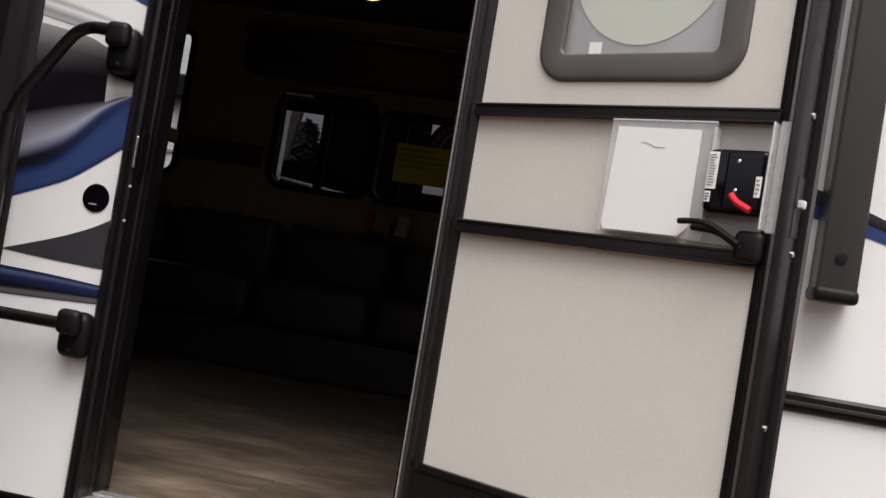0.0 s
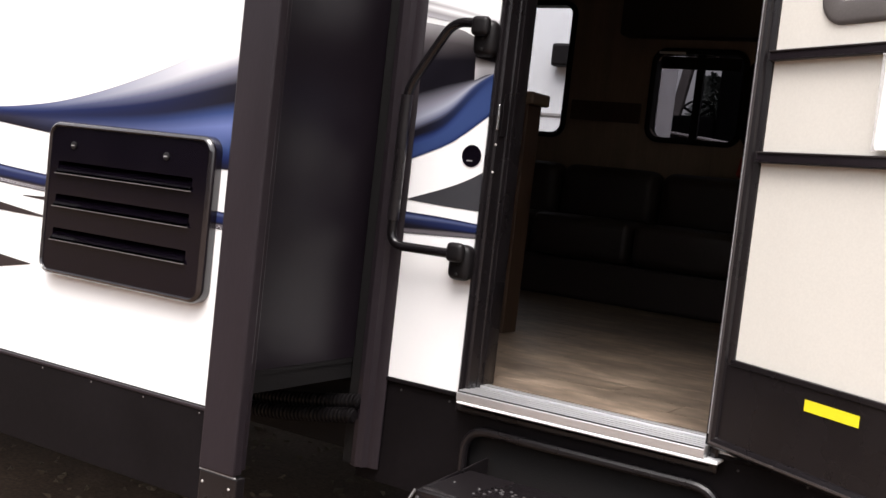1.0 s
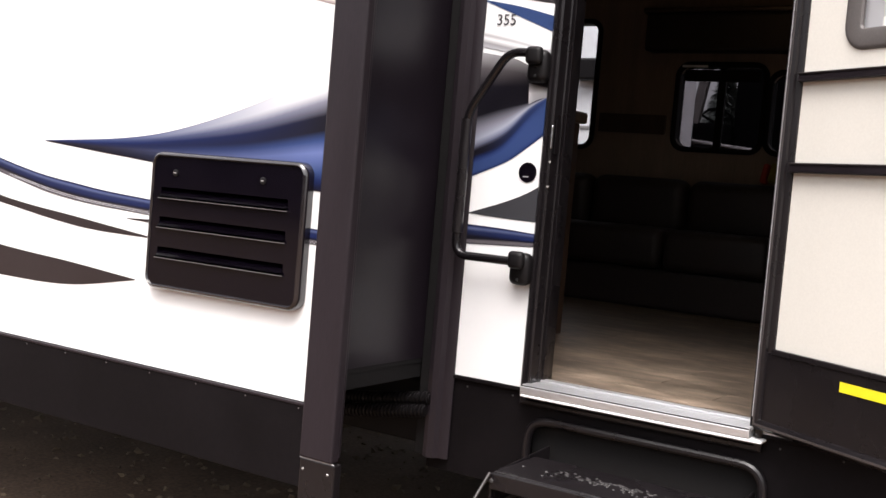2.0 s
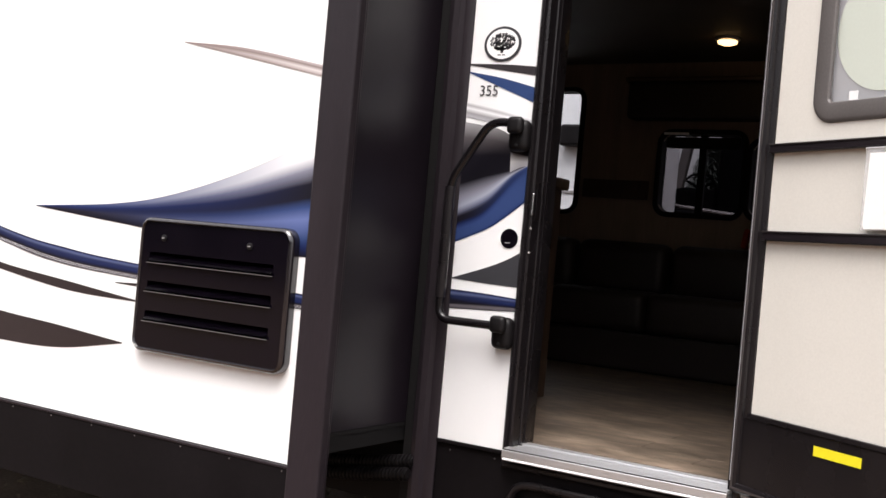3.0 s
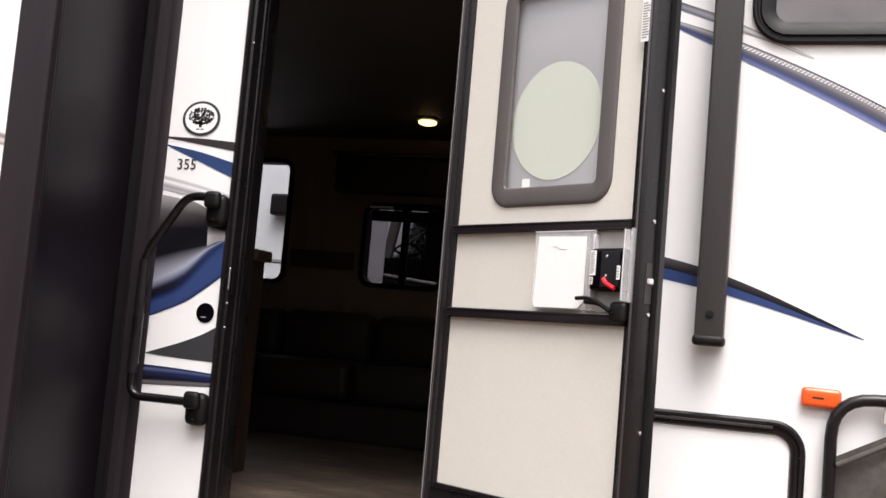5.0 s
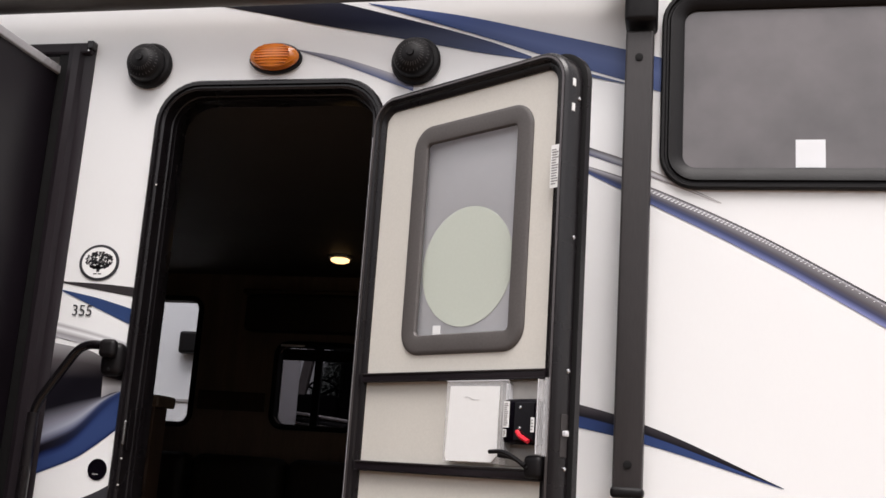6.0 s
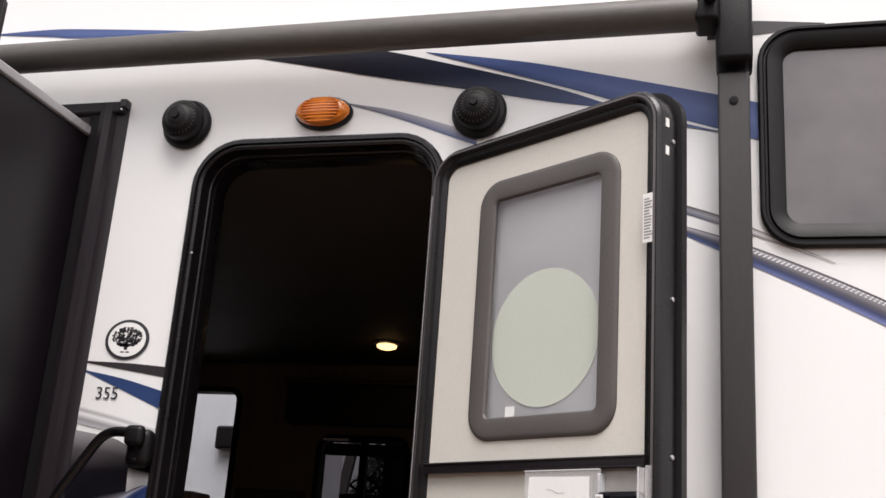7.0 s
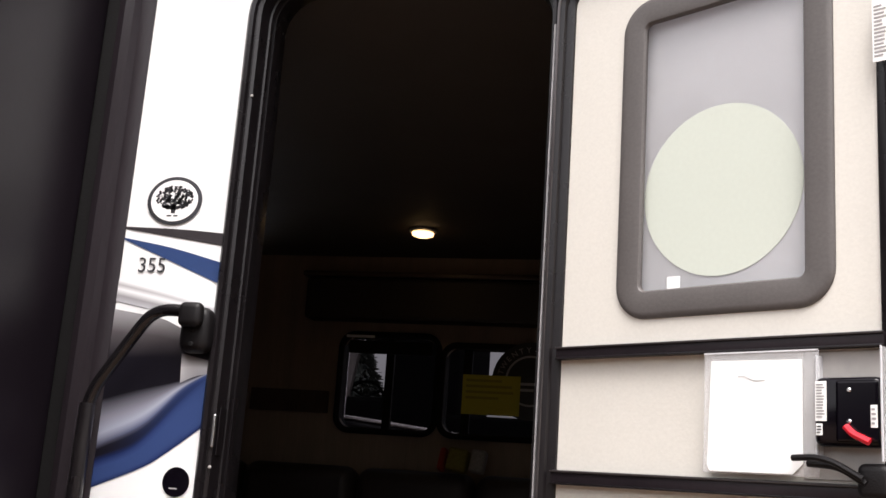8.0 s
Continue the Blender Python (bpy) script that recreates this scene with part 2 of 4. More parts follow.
def ring(bm, x0, x1, z0, z1, r, profile):
    """A moulding swept round a rounded rectangle; profile: (inset, y) round the moulding's section."""
    rs = r if isinstance(r, tuple) else (r,) * 4
    rows = []
    for inset, y in profile:
        pts = rounded(x0 + inset, x1 - inset, z0 + inset, z1 - inset, tuple(max(q - inset, 0.0015) for q in rs), 8)
        rows.append([bm.verts.new((x, y, z)) for x, z in pts])
    n = len(rows[0])
    for a, b in zip(rows, rows[1:] + rows[:1]):
        for i in range(n):
            bm.faces.new((a[i], a[(i + 1) % n], b[(i + 1) % n], b[i]))
    return bm


def smooth_line(pts, n):
    """A smooth curve through a few points, as n points."""
    pts = [Vector(p) for p in pts]
    ext = [pts[0] * 2 - pts[1]] + pts + [pts[-1] * 2 - pts[-2]]
    out = []
    for k in range(n):
        s = k / (n - 1) * (len(pts) - 1)
        i = min(int(s), len(pts) - 2)
        f = s - i
        a, b, c, d = ext[i:i + 4]
        out.append(0.5 * (2 * b + (c - a) * f + (2 * a - 5 * b + 4 * c - d) * f * f + (3 * b - a - 3 * c + d) * f ** 3))
    return out


def strip(name, low, high, mat, parent, y, label="", n=40, rows=6):
    """A vinyl stripe between a lower and an upper curve of (x, z), with a print map along and across."""
    a, b = smooth_line(low, n), smooth_line(high, n)
    bm = bmesh.new()
    uv = bm.loops.layers.uv.new("print")
    grid = [[bm.verts.new((*(p.lerp(q, j / rows)).to_tuple()[:1], y, p.lerp(q, j / rows)[1])) for j in range(rows + 1)] for p, q in zip(a, b)]
    at = {v: (i / (n - 1), j / rows) for i, col in enumerate(grid) for j, v in enumerate(col)}
    for i in range(n - 1):
        for j in range(rows):
            f = bm.faces.new((grid[i][j], grid[i + 1][j], grid[i + 1][j + 1], grid[i][j + 1]))
            for lp in f.loops:
                lp[uv].uv = at[lp.vert]
    return part(name, bm, mat, parent, label)


def lathe(bm, profile, m, n=28):
    """A turned form; profile: (radius, height) along its axis, which m places."""
    rows = []
    for r, h in profile:
        rows.append([bm.verts.new(m @ Vector((math.cos(2 * math.pi * i / n) * r, math.sin(2 * math.pi * i / n) * r, h))) for i in range(n)])
    for a, b in zip(rows, rows[1:]):
        for i in range(n):
            bm.faces.new((a[i], a[(i + 1) % n], b[(i + 1) % n], b[i]))
    bm.faces.new(rows[0]), bm.faces.new(rows[-1])
    return bm


def tube(bm, pts, radius, n=12, corner=0.0):
    """A round bar along points, with rounded bends."""
    pts = [Vector(p) for p in pts]
    line = [pts[0]]
    for a, b, c in zip(pts, pts[1:], pts[2:]):
        d1, d2 = (a - b).normalized(), (c - b).normalized()
        for k in range(7):
            f = k / 6
            p, q = b + d1 * corner, b + d2 * corner
            line.append((1 - f) ** 2 * p + 2 * f * (1 - f) * b + f * f * q)
    line.append(pts[-1])
    rows = []
    for i, p in enumerate(line):
        d = (line[min(i + 1, len(line) - 1)] - line[max(i - 1, 0)]).normalized()
        s = d.cross(Vector((0, 1, 0.013))).normalized()
        t = d.cross(s).normalized()
        rows.append([bm.verts.new(p + (math.cos(2 * math.pi * k / n) * s + math.sin(2 * math.pi * k / n) * t) * radius) for k in range(n)])
    for a, b in zip(rows, rows[1:]):
        for k in range(n):
            bm.faces.new((a[k], a[(k + 1) % n], b[(k + 1) % n], b[k]))
    bm.faces.new(rows[0]), bm.faces.new(rows[-1])
    return bm


FRONT = pose(0, 0, 0, 90, 0, 0)      # turns an upright axis to point out of the wall, towards -y


def screw(parent, x, y, z, r=0.005, mat=None, m=None):
    bm = lathe(bmesh.new(), [(r, 0), (r, r * 0.4), (r * 0.6, r * 0.7)], (m or Matrix()) @ Matrix.Translation((x, y, z)) @ FRONT, 10)
    return part("screw", bm, mat or STEEL, parent)


def writing(name, text, size, mat, parent, m, label=""):
    """Lettering with the built-in font, as a thin mesh."""
    cu = bpy.data.curves.new(name, "FONT")
    cu.body, cu.size, cu.align_x, cu.align_y, cu.extrude = text, size, "CENTER", "CENTER", 0.0003
    tmp = bpy.data.objects.new(name, cu)
    me = bpy.data.meshes.new_from_object(tmp)
    bpy.data.objects.remove(tmp)
    me.transform(m)
    me.materials.clear()
    me.materials.append(mat)
    ob = new(name, me)
    ob.parent = parent
    return tagged(ob, label)


def bars(parent, x0, x1, z0, z1, y, rows, mat, m=None, seed=1, up=False):
    """Unreadable small print: plain bars."""
    rnd = random.Random(seed)
    bm = bmesh.new()
    for k in range(rows):
        if up:
            w = (x1 - x0) / rows
            box(bm, x0 + k * w + w * 0.2, x0 + k * w + w * 0.7, y - 0.0006, y, z0, z0 + (z1 - z0) * rnd.uniform(0.6, 1))
        else:
            h = (z1 - z0) / rows
            box(bm, x0, x0 + (x1 - x0) * rnd.uniform(0.6, 1), y - 0.0006, y, z0 + k * h + h * 0.25, z0 + k * h + h * 0.7)
    return part("print_bar", bm, mat, parent)


# ---- ground ----
bm = bmesh.new()
bmesh.ops.create_grid(bm, x_segments=60, y_segments=60, size=1)
for v in bm.verts:
    r = max(abs(v.co.x), abs(v.co.y))
    spread = 6 + 900 * r ** 5
    v.co = Vector((v.co.x * spread, v.co.y * spread, 0))
    if v.co.length < 14:
        v.co.z = 0.025 * noise.noise(v.co * 1.3) - 0.012
tagged(part("ground", bm, GROUND, None, smooth=True), "brown gravelly dirt with dry grass", "ground", kind="structure")

rnd = random.Random(21)
bm = bmesh.new()
for k in range(2600):
    x, y = rnd.uniform(-4.5, 1.8), rnd.uniform(-2.2, 2.6)
    z = 0.025 * noise.noise(Vector((x, y, 0)) * 1.3) - 0.010
    r = rnd.uniform(0.004, 0.022)
    m = Matrix.Translation((x, y, z)) @ pose(0, 0, 0, rnd.uniform(-35, 35), rnd.uniform(-35, 35), rnd.uniform(0, 360))
    q = rnd.uniform(0.3, 1.6)
    vs = [bm.verts.new(m @ Vector(c)) for c in ((-r * q, -r, 0), (r * q, -r * 0.8, 0), (r * q * 0.7, r, 0), (-r * q * 0.8, r * 0.9, 0), (0, 0, r * 0.7))]
    for a_, b_ in ((0, 1), (1, 2), (2, 3), (3, 0)):
        bm.faces.new((vs[a_], vs[b_], vs[4]))
litter = material("stones_and_dry_leaves", (0.20, 0.145, 0.095), 0.9, grain=0.5, scale=8, stain=0.7, stain_scale=1.5)
tagged(part("gravel", bm, litter), "brown gravel and dry leaf litter on the ground", "gravel", kind="stuff")

# unseen patchy backdrop added far behind the camera to darken reflections
rnd = random.Random(11)
for nm, y0, x0, x1 in (("unseen_backdrop", -26, -60, 60),):
    bm = bmesh.new()
    for k in range(2600):
        x = rnd.uniform(x0, x1)
        top = 6.5 + 2.5 * noise.noise(Vector((x * 0.15, 0, 0))) + 1.5 * noise.noise(Vector((x * 0.6, 4, 0)))
        c = Vector((x, y0 + rnd.uniform(-3, 3), rnd.random() ** 0.8 * top))
        m = Matrix.Translation(c) @ pose(0, 0, 0, rnd.uniform(40, 130), rnd.uniform(-50, 50), rnd.uniform(-50, 50))
        w = rnd.uniform(0.6, 1.5)
        bm.faces.new([bm.verts.new(m @ Vector(q)) for q in ((-w, -w * 0.6, 0), (w * 0.7, -w, 0.1), (w, w * 0.7, 0), (-w * 0.6, w, -0.1))])
    tagged(part(nm, bm, BACKDROP), "unseen dark backdrop added to darken reflections", "tree line", kind="structure")

# ---- trailer shell ----
SILL, WTOP, LEN0, LEN1 = 0.778, 3.30, -6.2, 3.6
FLOOR = 0.80
wall_front = setting("wall_front", "white glossy fibreglass trailer wall with printed stripes", "trailer wall")
SLX = -0.352      # edge of the slide-out opening
outline = [(LEN0, SILL), (-4.7, SILL), (-4.7, 2.745), (SLX, 2.745), (SLX, SILL), (-0.005, SILL), (-0.005, 2.50)]
outline += [(-0.005 + 0.123 - 0.123 * math.cos(a), 2.50 + 0.123 * math.sin(a)) for a in [math.pi / 2 * k / 6 for k in range(1, 7)]]
outline += [(0.582 + 0.123 * math.sin(a), 2.50 + 0.123 * math.cos(a)) for a in [math.pi / 2 * k / 6 for k in range(0, 7)]]
outline += [(0.705, SILL), (LEN1, SILL), (LEN1, WTOP), (LEN0, WTOP)]
WIN = (1.539, 2.75, 2.314, 2.875)
part("skin", plate(bmesh.new(), outline, [rounded(*WIN, 0.085)], 0.0, 0.045), WHITE, wall_front)

# lower skirt with the step well cut in it
skirt = setting("wall_skirt", "black metal skirt under the white wall", "skirt")
part("panel", plate(bmesh.new(), [(SLX, 0.46), (0.014, 0.46)] + [p for p in reversed(rounded(0.014, 0.738, 0.46, 0.688, (0.075, 0.075, 0, 0))[:-2])] + [(0.738, 0.46), (LEN1, 0.46), (LEN1, SILL - 0.002), (SLX, SILL - 0.002)], [], 0.008, 0.03), SKIRT, skirt)
for k in range(22):
    screw(skirt, -0.22 + k * 0.165, 0.008, 0.745, 0.0032, STUD)
part("edge_strip", boxed(SLX, LEN1, -0.006, 0.01, SILL - 0.012, SILL - 0.001, 0.002), SKIRT, skirt)

# rest of the shell, closed round the inside
wall_back = setting("wall_back", "brown panelled inner wall with windows", "wall")
BY = 3.2
WA, WB, WC = (-2.35, -1.36, 1.715, 2.465), (-0.80, -0.305, 1.735, 2.205), (-0.250, 0.45, 1.735, 2.165)
part("panel", plate(bmesh.new(), [(-3.2, 0.6), (1.6, 0.6), (1.6, 2.8), (-3.2, 2.8)], [rounded(*w, 0.06) for w in (WA, WB, WC)], BY, BY + 0.05), WALLPAPER, wall_back)
for nm, a in (("wall_left", (-3.25, -3.2, 0.045, BY + 0.05, 0.6, 2.8)), ("wall_right", (1.25, 1.30, 0.045, BY, 0.6, 2.8))):
    tagged(part(nm, boxed(*a), WALLPAPER), "brown panelled inner wall", "wall", kind="structure")
part("front_lining", plate(bmesh.new(), [(SLX, 0.74), (-0.003, 0.74), (-0.003, 2.50), (0.035, 2.585), (0.12, 2.62), (0.58, 2.62), (0.665, 2.585), (0.703, 2.50), (0.703, 0.74), (1.25, 0.74), (1.25, 2.64), (SLX, 2.64)], [], 0.0455, 0.0495), WALLPAPER, wall_front, "brown inner panelling")
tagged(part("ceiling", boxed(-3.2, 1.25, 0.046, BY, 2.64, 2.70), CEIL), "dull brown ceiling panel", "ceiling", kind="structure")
tagged(part("roof", boxed(LEN0, LEN1, -0.01, 2.5, WTOP, WTOP + 0.05, 0.01), WHITE), "white trailer roof", "roof", kind="structure")
floor = setting("floor", "grey-brown wood-look vinyl plank floor", "floor")
part("underlay", boxed(-3.2, 1.25, 0.047, BY, FLOOR - 0.06, FLOOR - 0.004), SEAM, floor)
tagged(part("underbelly", boxed(LEN0 + 0.1, LEN1 - 0.1, 0.035, 2.42, 0.52, 0.735, 0.01), RUBBER), "black underbelly sheet", "underbelly", kind="structure")

# ---- the slide-out ----
slide = thing("slide_out_room", "white slide-out room with blue stripes and black side", "slide-out", pose(0, 0, 0))
SY, SX1, SX0, SZ0, SZ1 = -0.716, -0.385, -4.62, 0.773, 2.68
part("face", boxed(SX0, -0.25, SY, SY + 0.04, SZ0, SZ1), WHITE, slide, "white glossy fibreglass face")
part("side_wall", boxed(SX1 - 0.04, SX1, SY + 0.04, 0.6, 0.815, SZ1 - 0.01), SIDE, slide, "black side wall, faintly glossy")
part("inner_lining", boxed(SX0 + 0.05, SX1 - 0.042, SY + 0.041, SY + 0.046, 0.841, SZ1 - 0.032), WALLPAPER, slide, "brown inner panelling")
part("inner_side", boxed(SX1 - 0.045, SX1 - 0.041, SY + 0.047, 0.6, 0.841, SZ1 - 0.032), WALLPAPER, slide)
part("roof_panel", boxed(SX0, SX1 - 0.001, SY + 0.04, 0.6, SZ1 - 0.03, SZ1 + 0.012), TRIM, slide)
part("roof_edge", boxed(SX1 - 0.03, SX1 + 0.012, SY + 0.04, 0.5, SZ1 - 0.012, SZ1 + 0.016, 0.004), SILVER, slide, "grey metal edge strip")
part("floor_panel", boxed(SX0, SX1 - 0.001, SY + 0.04, 0.6, 0.80, 0.84), RUBBER, slide)
# Added dark strip closes the bright gap below the side wall.
part("under_strip", boxed(SX1 - 0.012, SX1 - 0.004, SY + 0.05, 0.3, 0.752, 0.816), RUBBER, slide, "dark strip added below the side wall")
bm = boxed(-0.281, -0.172, SY - 0.022, SY + 0.012, 0.632, SZ1 + 0.04, 0.006)
box(bm, -0.240, -0.196, SY + 0.010, SY + 0.05, 0.632, SZ1 + 0.04, 0.004)
part("corner_flange", bm, TRIM, slide, "dark bronze corner flange")
bm = boxed(-0.284, -0.168, SY - 0.012, SY + 0.02, 0.50, 0.628, 0.004)
fo = part("flange_foot", bm, BLACK, slide, "dark end piece of the flange")
part("foot_edge", boxed(-0.283, -0.169, SY - 0.0145, SY - 0.0125, 0.6285, 0.6312), SILVER, slide, "bright cut edge")
for x in (-0.271, -0.188):
    screw(slide, x, SY - 0.0125, 0.600, 0.0035, DULL)
part("top_flange", boxed(SX0, -0.174, SY - 0.022, SY + 0.02, SZ1 + 0.0, SZ1 + 0.06, 0.006), TRIM, slide)
# Real trim plus extra depth that stands in for the underside shadow.
part("bottom_trim", boxed(SX0, -0.283, SY - 0.008, SY + 0.035, 0.545, SZ0 - 0.001, 0.004), SKIRT, slide, "black bottom trim, deepened to take in the shadow below")
part("trim_line", boxed(SX0, -0.283, SY - 0.011, SY + 0.0, SZ0 - 0.010, SZ0 - 0.002, 0.002), TRIM, slide)
for k in range(16):
    screw(slide, -0.305 - k * 0.19, SY - 0.0085, SZ0 - 0.018, 0.0024, FRAMEGREY)

# seal trim round the slide-out's opening
seal = setting("trim_slide_opening", "dark rubber and metal seal round the slide-out", "trim")
bm = bmesh.new()
prof = [(-0.354, 0.0), (-0.354, -0.012), (-0.345, -0.03), (-0.327, -0.036), (-0.307, -0.03), (-0.297, -0.014), (-0.276, -0.012), (-0.266, -0.004), (-0.266, 0.0)]
for z in (0.50, 2.760):
    [bm.verts.new((x, y, z)) for x, y in prof]
bm.verts.ensure_lookup_table()
n = len(prof)
for i in range(n):
    bm.faces.new((bm.verts[i], bm.verts[(i + 1) % n], bm.verts[n + (i + 1) % n], bm.verts[n + i]))
bm.faces.new(bm.verts[:n]), bm.faces.new(bm.verts[n:2 * n])
part("upright", bm, TRIM, seal, smooth=True)
part("head", boxed(-4.8, -0.270, -0.03, 0.0, 2.733, 2.772, 0.008), TRIM, seal)
part("corner_cap", boxed(-0.284, -0.262, -0.034, -0.002, 2.748, 2.776, 0.004), BLACK, seal)
screw(seal, -0.274, -0.034, 2.741, 0.0035)
part("wiper", boxed(-0.384, -0.345, -0.022, 0.02, 0.5, 2.742, 0.005), RUBBER, seal)

# hose under the slide-out
hose = thing("corrugated_hose", "black ribbed hose hanging under the slide-out", "hose")
bm = bmesh.new()
for dy, dz in ((0, 0), (0.03, 0.038)):
    for k in range(62):
        f = k / 61
        x, z = -1.22 + 0.88 * f, 0.588 + dz + 0.065 * f - 0.03 * math.sin(f * math.pi)
        lathe(bm, [(0.016, -0.004), (0.023, -0.002), (0.023, 0.004), (0.016, 0.006), (0.016, 0.011)], Matrix.Translation((x, -0.06 + dy, z)) @ pose(0, 0, 0, 0, 87, 0), 12)
part("ribs", bm, PLASTIC, hose, smooth=True)

# louvred access door on the slide-out face
def vent_door():
    v = thing("refrigerator_vent_door", "black plastic louvred access door on the slide-out", "vent door")
    x0, x1, z0, z1 = -0.898, -0.322, 1.013, 1.402
    slots = [rounded(-0.857, -0.378, zc - 0.015, zc + 0.015, 0.004, 2) for zc in (1.289, 1.204, 1.117)]
    bm = plate(bmesh.new(), rounded(x0, x1, z0, z1, 0.035), slots, SY - 0.030, SY - 0.004)
    part("panel", bm, GLOSSY, v)
    part("rim", ring(bmesh.new(), x0 - 0.004, x1 + 0.004, z0 - 0.004, z1 + 0.004, 0.038, [(0, SY - 0.001), (0, SY - 0.022), (0.002, SY - 0.029), (0.006, SY - 0.034), (0.010, SY - 0.036), (0.014, SY - 0.0302), (0.014, SY - 0.001)]), RIMGLOSS, v, "shiny black rim", smooth=True)
    part("backing", boxed(x0 + 0.02, x1 - 0.02, SY - 0.006, SY - 0.003, z0 + 0.02, z1 - 0.02), RUBBER, v)
    for zc in (1.289, 1.204, 1.117):
        bm = bmesh.new()
        vs = [bm.verts.new(p) for p in ((-0.857, SY - 0.008, zc + 0.015), (-0.378, SY - 0.008, zc + 0.015), (-0.378, SY - 0.036, zc - 0.010), (-0.857, SY - 0.036, zc - 0.010), (-0.857, SY - 0.036, zc - 0.016), (-0.378, SY - 0.036, zc - 0.016))]
        bm.faces.new(vs[:4]), bm.faces.new((vs[3], vs[2], vs[5], vs[4]))
        bmesh.ops.solidify(bm, geom=bm.faces[:], thickness=0.003)
        part("louvre", bm, GLOSSY, v)
        part("louvre_lip", boxed(-0.86, -0.375, SY - 0.039, SY - 0.034, zc - 0.0180, zc - 0.0160, 0.0006), FRAMEGREY, v, "pale louvre edge")
    for x in (-0.801, -0.469):
        bm = lathe(bmesh.new(), [(0.010, 0), (0.010, 0.003), (0.007, 0.004)], Matrix.Translation((x, SY - 0.030, 1.347)) @ FRONT, 16)
        lk = part("lock", bm, PLASTIC, v)
        part("slot", boxed(x - 0.005, x + 0.005, SY - 0.036, SY - 0.0342, 1.3455, 1.3485), GREYINK, lk)
    return v


vent_door()

# printed stripes on the slide-out face
K, N1, N2, N3, W_ = (0.009, 0.008, 0.012), (0.010, 0.017, 0.07), (0.030, 0.053, 0.15), (0.09, 0.13, 0.29), (0.79, 0.79, 0.80)
G1, G2 = (0.10, 0.09, 0.10), (0.45, 0.44, 0.47)
SWOOSH = vinyl("fading_blue_print", [(0.0, K), (0.30, (0.013, 0.011, 0.018)), (0.60, N1), (0.85, (0.030, 0.047, 0.13)), (0.97, (0.048, 0.068, 0.165)), (1.0, K)], [(0.0, K), (0.08, N1), (0.16, N2), (0.32, (0.12, 0.155, 0.34)), (0.42, N2), (0.50, K), (0.62, K), (0.74, (0.2, 0.2, 0.25)), (0.86, W_)], ease=2.4)
RIBBON = vinyl("blue_ribbon_print", [(0, K), (0.06, G1), (0.2, G1), (0.24, K), (0.42, K), (0.66, (0.014, 0.020, 0.062)), (0.82, (0.09, 0.11, 0.20)), (0.92, N1), (1, K)], [(0, K), (0.06, G1), (0.26, G1), (0.30, K), (0.48, N1), (0.7, (0.017, 0.024, 0.075)), (0.84, (0.08, 0.10, 0.20)), (0.93, N1), (1, K)])
PIN = vinyl("bronze_pin_print", [(0, (0.2, 0.15, 0.14)), (1, (0.2, 0.15, 0.14))], [(0, (0.28, 0.22, 0.21)), (0.4, (0.62, 0.58, 0.57)), (0.7, (0.22, 0.17, 0.16)), (1, (0.5, 0.45, 0.45))])
e = SY - 0.0015
strip("stripe", [(-1.428, 1.411), (-1.181, 1.391), (-0.923, 1.371), (-0.592, 1.339), (-0.283, 1.332)], [(-1.428, 1.413), (-1.057, 1.438), (-0.815, 1.477), (-0.543, 1.555), (-0.283, 1.658)], SWOOSH, slide, e, "navy blue swoosh fading to white")
strip("stripe", [(-0.819, 1.927), (-0.527, 1.868), (-0.283, 1.818)], [(-0.819, 1.929), (-0.574, 1.904), (-0.283, 1.849)], PIN, slide, e, "bronze pointed stripe")
strip("stripe", [(-3.205, 1.61), (-2.416, 1.462), (-1.594, 1.287), (-1.296, 1.237), (-0.928, 1.216), (-0.283, 1.191)], [(-3.205, 1.671), (-2.416, 1.513), (-1.6, 1.334), (-1.248, 1.285), (-0.932, 1.262), (-0.283, 1.232)], RIBBON, slide, e, "blue and silver ribbon stripe")
strip("stripe", [(-3.008, 1.408), (-1.923, 1.241), (-1.581, 1.193), (-1.23, 1.154), (-0.898, 1.148)], [(-3.008, 1.448), (-1.923, 1.272), (-1.585, 1.215), (-1.234, 1.182), (-0.898, 1.15)], PLUM, slide, e, "thin dark stripe")
strip("stripe", [(-1.026, 1.197), (-0.888, 1.193)], [(-1.026, 1.199), (-0.888, 1.205)], PLUM, slide, e, "thin dark stripe")
strip("stripe", [(-2.614, 1.004), (-1.923, 0.969), (-1.549, 0.962), (-1.26, 0.971), (-0.971, 1.018)], [(-2.614, 1.166), (-1.923, 1.085), (-1.562, 1.056), (-1.27, 1.041), (-0.971, 1.02)], PLUM, slide, e, "dark plum leaf-shaped stripe")

bm = bmesh.new()
lo, hi = smooth_line([(-1.594, 1.287), (-1.296, 1.239), (-0.928, 1.216), (-0.283, 1.191)], 330), smooth_line([(-1.6, 1.334), (-1.248, 1.288), (-0.932, 1.262), (-0.283, 1.232)], 330)
for k in range(330):
    c, w = lo[k].lerp(hi[k], 0.09 + 0.09 * (k % 2)), 0.0016
    bm.faces.new([bm.verts.new((c.x + q * w, e - 0.0008, c.y + r_ * w)) for q, r_ in ((-1, 0), (0, -1), (1, 0), (0, 1))])
part("mesh_print", bm, FARWHITE, slide, "pale dotted mesh print")

